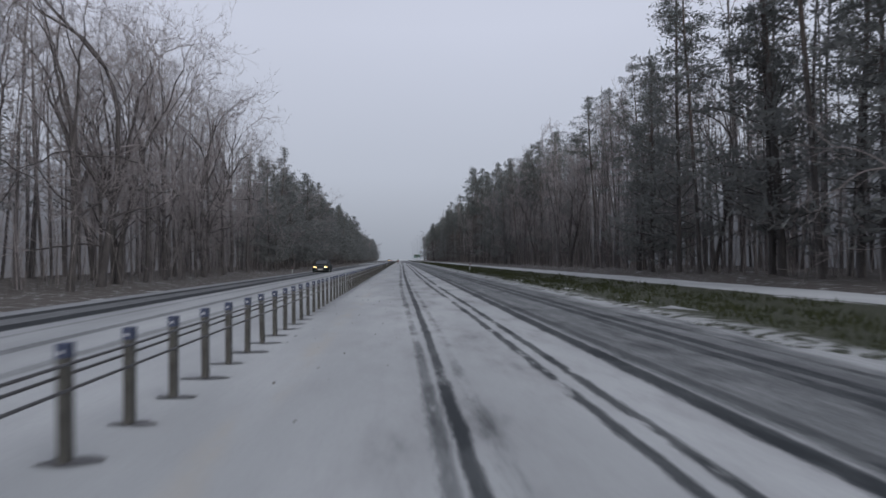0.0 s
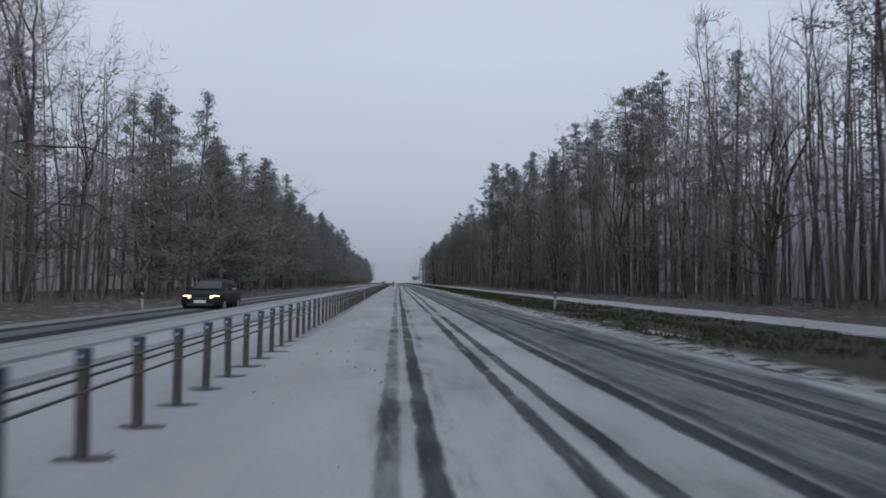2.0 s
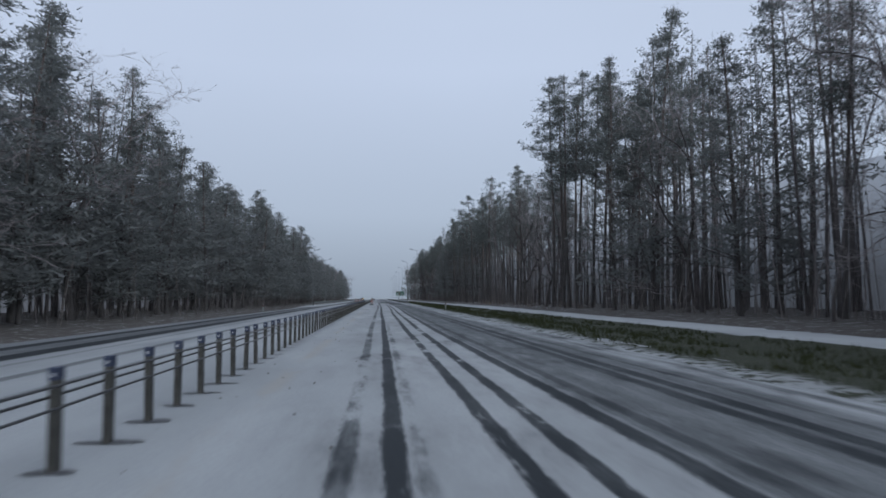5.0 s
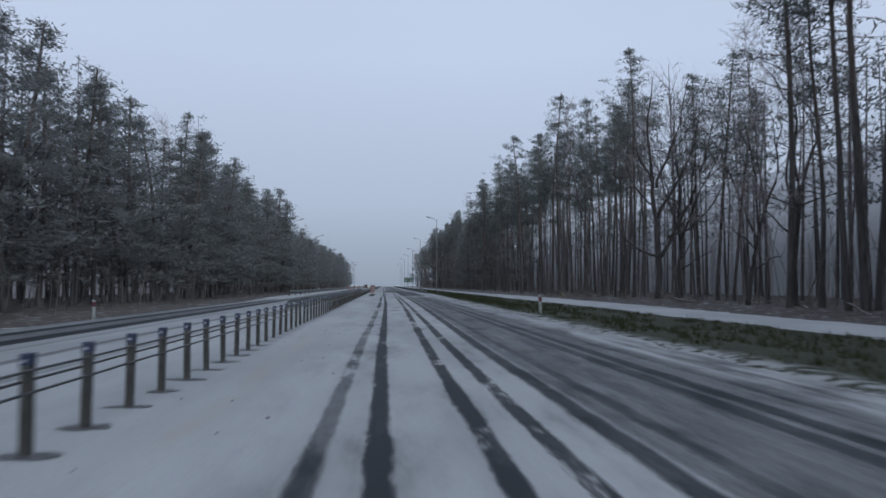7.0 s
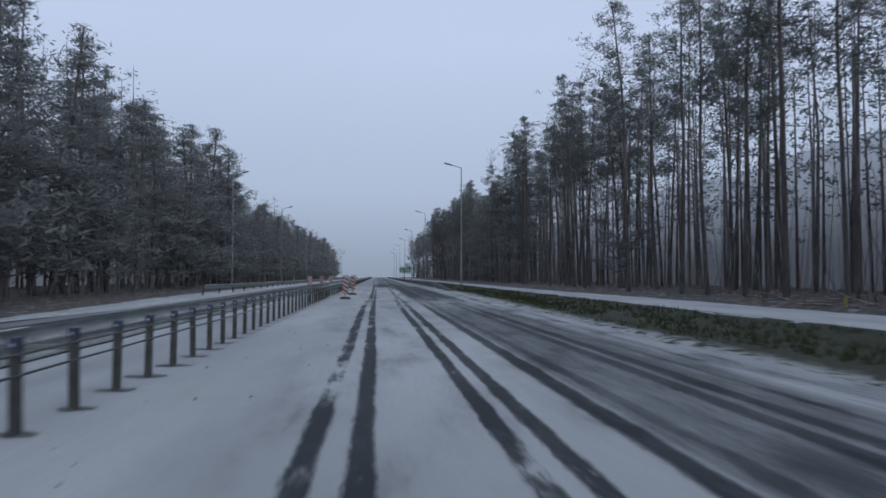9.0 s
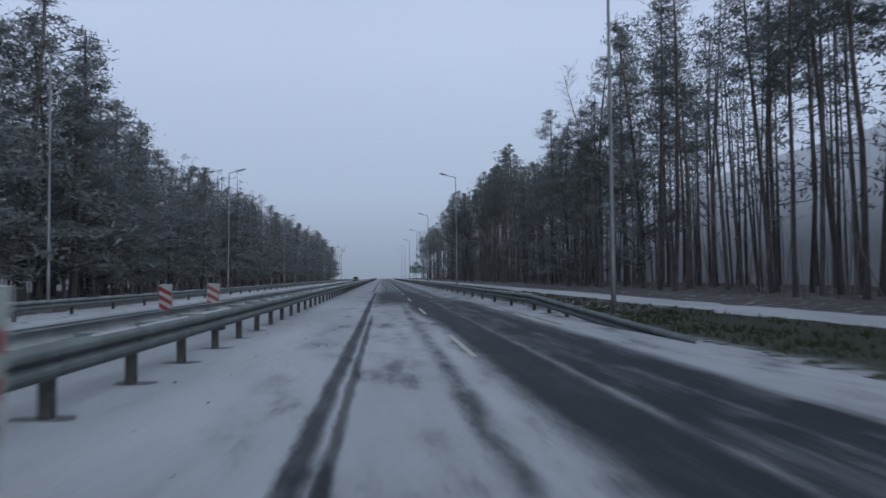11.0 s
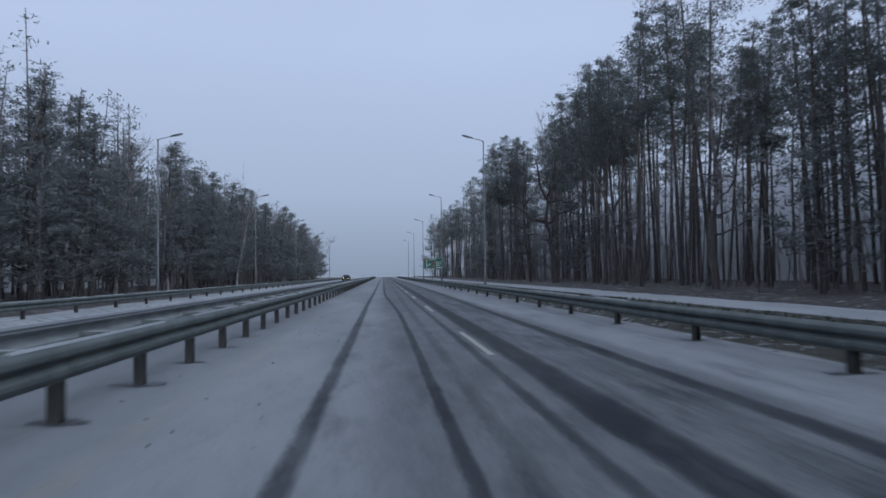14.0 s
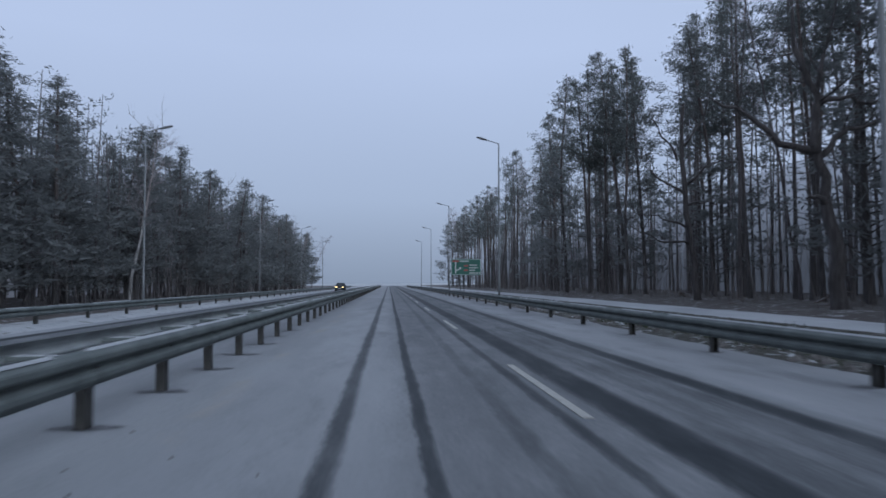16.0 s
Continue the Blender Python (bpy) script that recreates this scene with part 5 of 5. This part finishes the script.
# ---------------------------------------------------------------- the wood behind the edge
def woods(side, x0, x1, y0, y1, count, seed):
    """Trunks, limbs and crowns too many to count."""
    r = random.Random(seed)
    stems, twigs, crowns = Build(), Build(), Build()
    for _ in range(count):
        x, y = side * (x0 + (x1 - x0) * r.random() ** 1.2), r.uniform(y0, y1)
        if y < (abs(x) - 3) * 1.25 or (side < 0 and y < 120 and r.random() < 0.5) or (side > 0 and y > 190 and r.random() < 0.25):
            continue
        rows = LEFT if side < 0 else RIGHT
        kinds, tall = rows[-1][2], rows[-1][3]
        for a, b_, kk, tl, dv in rows:
            if a <= y < b_:
                kinds, tall = kk, tl
        if y < rows[0][0]:
            kinds, tall = rows[0][2], rows[0][3]
        q = r.random() * sum(w for _, w in kinds)
        kind = kinds[0][0]
        for k, w in kinds:
            q -= w
            if q <= 0:
                kind = k
                break
        h = max(6.0, r.gauss(tall - 1.2, 1.6))
        base = Vector((x, y, -0.1 if side > 0 else -0.2))
        tip = base + Vector((r.gauss(0, 0.5), r.gauss(0, 0.5), h))
        mid = base.lerp(tip, 0.5) + Vector((r.gauss(0, 0.2), r.gauss(0, 0.2), 0))
        rad = r.uniform(0.06, 0.15)
        stems.tube([base, mid, tip], [rad, rad * 0.7, 0.02], 5)
        trunk = [base, mid, tip]
        if kind in ("pine", "bushy"):
            first = 0.55 if kind == "pine" else 0.18
            n = 16 if kind == "pine" else 24
            for s in range(n):
                t = first + (1 - first) * (s + r.random()) / n
                p, d = along(trunk, t)
                rr = (0.13 if kind == "pine" else 0.15) * h * (1 - ((t - first) / (1 - first)) ** 1.6) + 0.3
                c = p + Vector((r.gauss(0, 0.5), r.gauss(0, 0.5), 0)) * rr
                needle_tuft(crowns, r, c, 1.05, 12, 0.6, 1.4)
        else:
            for s in range(13):
                p, d = along(trunk, r.uniform(0.35, 0.97))
                lim = wander(r, p, spread(r, d, r.uniform(0.4, 0.9)), r.uniform(1.5, 4.0), 2, 0.18, 0.1)
                twigs.tube(lim, [0.035, 0.022, 0.008], 3)
                for _ in range(9):
                    p2, d2 = along(lim, r.uniform(0.2, 1.0))
                    e2 = p2 + spread(r, d2, r.uniform(0.4, 0.9)) * r.uniform(0.6, 1.5)
                    sd = Vector((0.012, 0.008, 0))
                    twigs.tri(p2 - sd, p2 + sd, e2)
    w = thing("woodland", "deep winter wood of pines and leafless trees behind the edge rows", "wood", kind="stuff")
    # stems paler than most edge trunks: distance haze put into the bark colour
    for nm, bb, m_ in (("stems", stems, BARK_GREY), ("twigs", twigs, TWIG), ("needles", crowns, NEEDLE_HAZED)):
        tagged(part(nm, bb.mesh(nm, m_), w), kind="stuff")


woods(1, 18.5, 30.0, 10, 520, 430, 31)
woods(-1, 21.5, 33.0, 10, 485, 480, 32)
woods(-1, 21.5, 30.0, 275, 480, 180, 33)


def back_row(side, x0, x1, y0, y1, tall, seed):
    """A close row of pines with ragged tops, added to hide the wall's upper edge."""
    r = random.Random(seed)
    crowns, stems = Build(), Build()
    y = y0
    while y < y1:
        x, h = side * r.uniform(x0, x1), r.gauss(tall, 1.4)
        stems.tube([Vector((x, y, 0)), Vector((x + r.gauss(0, 0.3), y + r.gauss(0, 0.3), h))], [0.13, 0.03], 4)
        for s in range(15):
            t = 0.38 + 0.62 * (s + r.random()) / 15
            rr = 2.3 * (1 - t) ** 0.7 + 0.2
            needle_tuft(crowns, r, Vector((x + r.gauss(0, 0.6) * rr, y + r.gauss(0, 0.6) * rr, h * t)), 1.5, 12, 0.6, 1.5)
        y += r.uniform(1.1, 2.2)
    w = thing("woodland", "ragged row of distant pines deep in the wood", "wood", kind="stuff")
    tagged(part("stems", stems.mesh("stems", BARK_GREY), w), kind="stuff")
    tagged(part("needles", crowns.mesh("needles", NEEDLE_HAZED), w), kind="stuff")


back_row(1, 26.5, 30.5, 10, 530, 15.5, 71)
back_row(-1, 29.0, 33.0, 10, 490, 13.5, 72)


def young_growth(side, x0, x1, y0, y1, count, seed):
    """Close young leafless trees that fill the space below the crowns."""
    r = random.Random(seed)
    b = Build()
    for _ in range(count):
        x, y, h = side * r.uniform(x0, x1), r.uniform(y0, y1), r.uniform(6.0, 14.0)
        p = wander(r, Vector((x, y, -0.1)), Vector((r.gauss(0, 0.07), r.gauss(0, 0.07), 1)), h, 4, 0.05, 0.02)
        b.tube(p, [0.036, 0.031, 0.025, 0.016, 0.006], 3)
        for _ in range(int(h * 2.2)):
            p2, d2 = along(p, r.uniform(0.25, 1.0))
            tw = wander(r, p2, spread(r, d2, r.uniform(0.4, 1.0)), r.uniform(0.7, 2.2), 2, 0.2, 0.08)
            sliver(b, tw, 0.013, 0.005)
            for _ in range(3):
                p3, d3 = along(tw, r.uniform(0.2, 1.0))
                b.tri(p3 - Vector((0.008, 0.005, 0)), p3 + Vector((0.008, 0.005, 0)), p3 + spread(r, d3, r.uniform(0.4, 0.9)) * r.uniform(0.3, 0.9))
    tagged(new("young_growth", b.mesh("young_growth", TWIG)), "close young leafless trees filling the wood below the crowns", "undergrowth", kind="stuff")


young_growth(1, 17.0, 30.0, 30, 135, 320, 81)
young_growth(-1, 20.5, 32.0, 25, 125, 230, 82)
young_growth(1, 21.0, 33.0, 135, 420, 280, 83)
young_growth(-1, 20.8, 30.0, 125, 480, 330, 84)


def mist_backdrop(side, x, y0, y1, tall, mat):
    """Plain grey glowing wall added as haze behind trees, paler upwards until the sky."""
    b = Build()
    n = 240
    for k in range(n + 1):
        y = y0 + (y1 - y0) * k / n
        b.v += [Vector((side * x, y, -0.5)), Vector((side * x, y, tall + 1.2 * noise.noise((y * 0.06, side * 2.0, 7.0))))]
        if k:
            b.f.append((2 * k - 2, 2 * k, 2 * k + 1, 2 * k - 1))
    tagged(new("backdrop", b.mesh("backdrop", mat)), "plain glowing grey wall standing in for mist behind the trees", "backdrop", kind="structure")


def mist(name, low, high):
    """Grey glow painted as haze; no light source lies behind the wood."""
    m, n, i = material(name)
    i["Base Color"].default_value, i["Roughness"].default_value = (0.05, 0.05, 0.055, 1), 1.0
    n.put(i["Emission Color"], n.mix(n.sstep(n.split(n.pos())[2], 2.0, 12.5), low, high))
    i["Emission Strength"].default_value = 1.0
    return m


mist_backdrop(1, 31.5, -20, 560, 11.0, mist("grey_haze_glow", (0.055, 0.058, 0.067), (0.26, 0.275, 0.32)))
# the left wall glows stronger, to lift the darker wood on that side
mist_backdrop(-1, 34.0, -20, 500, 10.0, mist("pale_haze_glow", (0.095, 0.096, 0.108), (0.26, 0.275, 0.32)))


def brush(side, seed, count):
    """Saplings, whips and dead stalks under the edge of the wood."""
    r = random.Random(seed)
    b = Build()
    for _ in range(count):
        y = r.uniform(0, 470)
        x = side * ((15.0 if side > 0 else 17.6) + abs(r.gauss(0, 4.5)))
        h = min(7.5, r.expovariate(0.5) + 0.5)
        p = wander(r, Vector((x, y, floor_at(x) - 0.1)), Vector((r.gauss(0, 0.12), r.gauss(0, 0.12), 1)), h, 3, 0.08)
        b.tube(p, [0.006 + h * 0.004, 0.005 + h * 0.003, 0.006, 0.003], 3)
        for _ in range(int(2 + h * 1.6)):
            p2, d2 = along(p, r.uniform(0.25, 1.0))
            e2 = p2 + spread(r, d2, r.uniform(0.4, 1.0)) * r.uniform(0.3, 1.1)
            b.tri(p2 - Vector((0.007, 0.004, 0)), p2 + Vector((0.007, 0.004, 0)), e2)
    tagged(new("undergrowth", b.mesh("undergrowth", BRUSHWOOD)), "thin grey-brown saplings and dead stalks under the trees", "undergrowth", kind="stuff")


brush(1, 41, 3200)
brush(-1, 42, 2200)

# grass tufts on the verge
tb = Build()
gr = random.Random(51)
for _ in range(18400):
    y = gr.uniform(2, 345)
    x = gr.uniform(3.4, 9.3)
    if x < grass_edge(y) + 0.35:
        continue
    if noise.noise((x * 0.8, y * 0.3, 0.0)) < -0.15:
        continue
    z = 0.02 - 0.14 * max(0.0, 1 - abs(x - 7.4) / 2.2)
    for _ in range(3):
        o = Vector((x + gr.gauss(0, 0.06), y + gr.gauss(0, 0.06), z - 0.02))
        tb.tri(o - Vector((0.018, 0, 0)), o + Vector((0.018, 0.006, 0)), o + Vector((gr.gauss(0, 0.06), gr.gauss(0, 0.06), gr.uniform(0.08, 0.2))))
GRASS = needles("grass_blades", (0.030, 0.037, 0.020), (0.062, 0.068, 0.036))
tagged(new("grass_tufts", tb.mesh("grass_tufts", GRASS)), "short rough green and straw-coloured winter grass", "grass", kind="stuff")

# clods, leaves and twigs lying about
cl = Build()


def clod(b, r, c, s):
    k = len(b.v)
    for d in ((1, 0, 0), (-1, 0, 0), (0, 1, 0), (0, -1, 0), (0, 0, 0.6), (0, 0, -0.5)):
        b.v.append(c + Vector(d) * s * r.uniform(0.6, 1.3))
    for f in ((0, 2, 4), (2, 1, 4), (1, 3, 4), (3, 0, 4), (2, 0, 5), (1, 2, 5), (3, 1, 5), (0, 3, 5)):
        b.f.append(tuple(k + i for i in f))


for _ in range(3400):
    x, y = 4.45 + 4.9 * gr.random() ** 1.6, gr.uniform(248, 420)
    clod(cl, gr, Vector((x, y, 0.0 - 0.12 * max(0.0, 1 - abs(x - 7.4) / 2.2))), gr.uniform(0.04, 0.16))
for _ in range(500):
    clod(cl, gr, Vector((gr.uniform(14.4, 16.5), gr.uniform(160, 400), 0.06)), gr.uniform(0.06, 0.22))
for _ in range(700):
    clod(cl, gr, Vector((gr.uniform(-4.3, -2.4), gr.uniform(0, 330), 0.006)), gr.uniform(0.006, 0.022))
tagged(new("clods", cl.mesh("clods", DIRT)), "dark clods, stones and leaves lying in thin snow", "clods", kind="stuff")

lumps = Build()
for _ in range(1500):
    x = 4.5 + 3.6 * gr.random() ** 1.3
    clod(lumps, gr, Vector((x, gr.uniform(250, 400), 0.01 - 0.12 * max(0.0, 1 - abs(x - 7.4) / 2.2))), gr.uniform(0.03, 0.10))
tagged(new("snow_lumps", lumps.mesh("snow_lumps", SNOWCAP)), "small lumps of snow lying among clods behind the guardrail", "snow", kind="stuff")

# a dead sapling that leans over the track
b = Build()
b.tube(wander(random.Random(3), Vector((0, 0, -0.1)), Vector((-0.42, 0, 1)), 2.6, 5, 0.05), [0.05, 0.045, 0.04, 0.03, 0.02, 0.01], 7)
dead = new("leaning_sapling", b.mesh("leaning_sapling", BARK_GREY, True))
dead.location = (15.4, 284.0, 0.05)
tagged(dead, "dead leafless sapling leaning out of the wood", "sapling")


# cut branches thrown down at the wood's edge, with snow along their tops
def fallen_branch(r, x, y, z, length, thick):
    b, s, t = Build(), Build(), Build()
    way = Vector((r.gauss(0, 1), r.gauss(0, 0.8), r.gauss(0.05, 0.08)))
    pts = wander(r, Vector((x, y, z)), way, length, 6, 0.13)
    for p in pts:
        p.z = max(p.z, z - 0.02)
    rad = [thick * (1 - k / 8) for k in range(7)]
    b.tube(pts, rad, 6, True)
    for k in range(1, 6):
        for _ in range(3):
            q, d = along(pts, (k + r.random()) / 7)
            tw = wander(r, q, spread(r, d, r.uniform(0.5, 1.1)), r.uniform(0.3, 1.0), 3, 0.2)
            t.tube(tw, [thick * 0.35, thick * 0.25, thick * 0.18, 0.004], 3)
    s.tube([p + Vector((0, 0, rad[k] * 0.7)) for k, p in enumerate(pts)], [0.006] + [max(0.012, q * 0.75) for q in rad[1:-1]] + [0.005], 5)
    ob = thing("fallen_branch", "bare brown branch lying in litter with snow along its top", "branch", "fallen branches")
    part("wood", b.mesh("wood", BRANCHWOOD, True), ob)
    tagged(part("side_growth", t.mesh("side_growth", BRANCHWOOD), ob), kind="stuff")
    part("lying_snow", s.mesh("lying_snow", SNOWCAP, True), ob, "thin line of snow")


BRANCHWOOD = plain("brown_dead_wood", (0.07, 0.050, 0.042), (0.15, 0.115, 0.095), 3.0, 0.9, 0, 0.4)
fr = random.Random(77)
for _ in range(34):
    y = fr.uniform(196.0, 216.0)
    x = fr.uniform(15.0, 18.5)
    fallen_branch(fr, x, y, 0.08 + 0.07 * min(2.0, x - 15.0), fr.uniform(0.8, 2.4), fr.uniform(0.02, 0.05))
for _ in range(40):
    y = fr.choice((fr.uniform(150, 196), fr.uniform(216, 400)))
    x = fr.uniform(15.2, 19.0)
    fallen_branch(fr, x, y, 0.08 + 0.06 * min(2.0, x - 15.0), fr.uniform(0.9, 2.6), fr.uniform(0.02, 0.05))
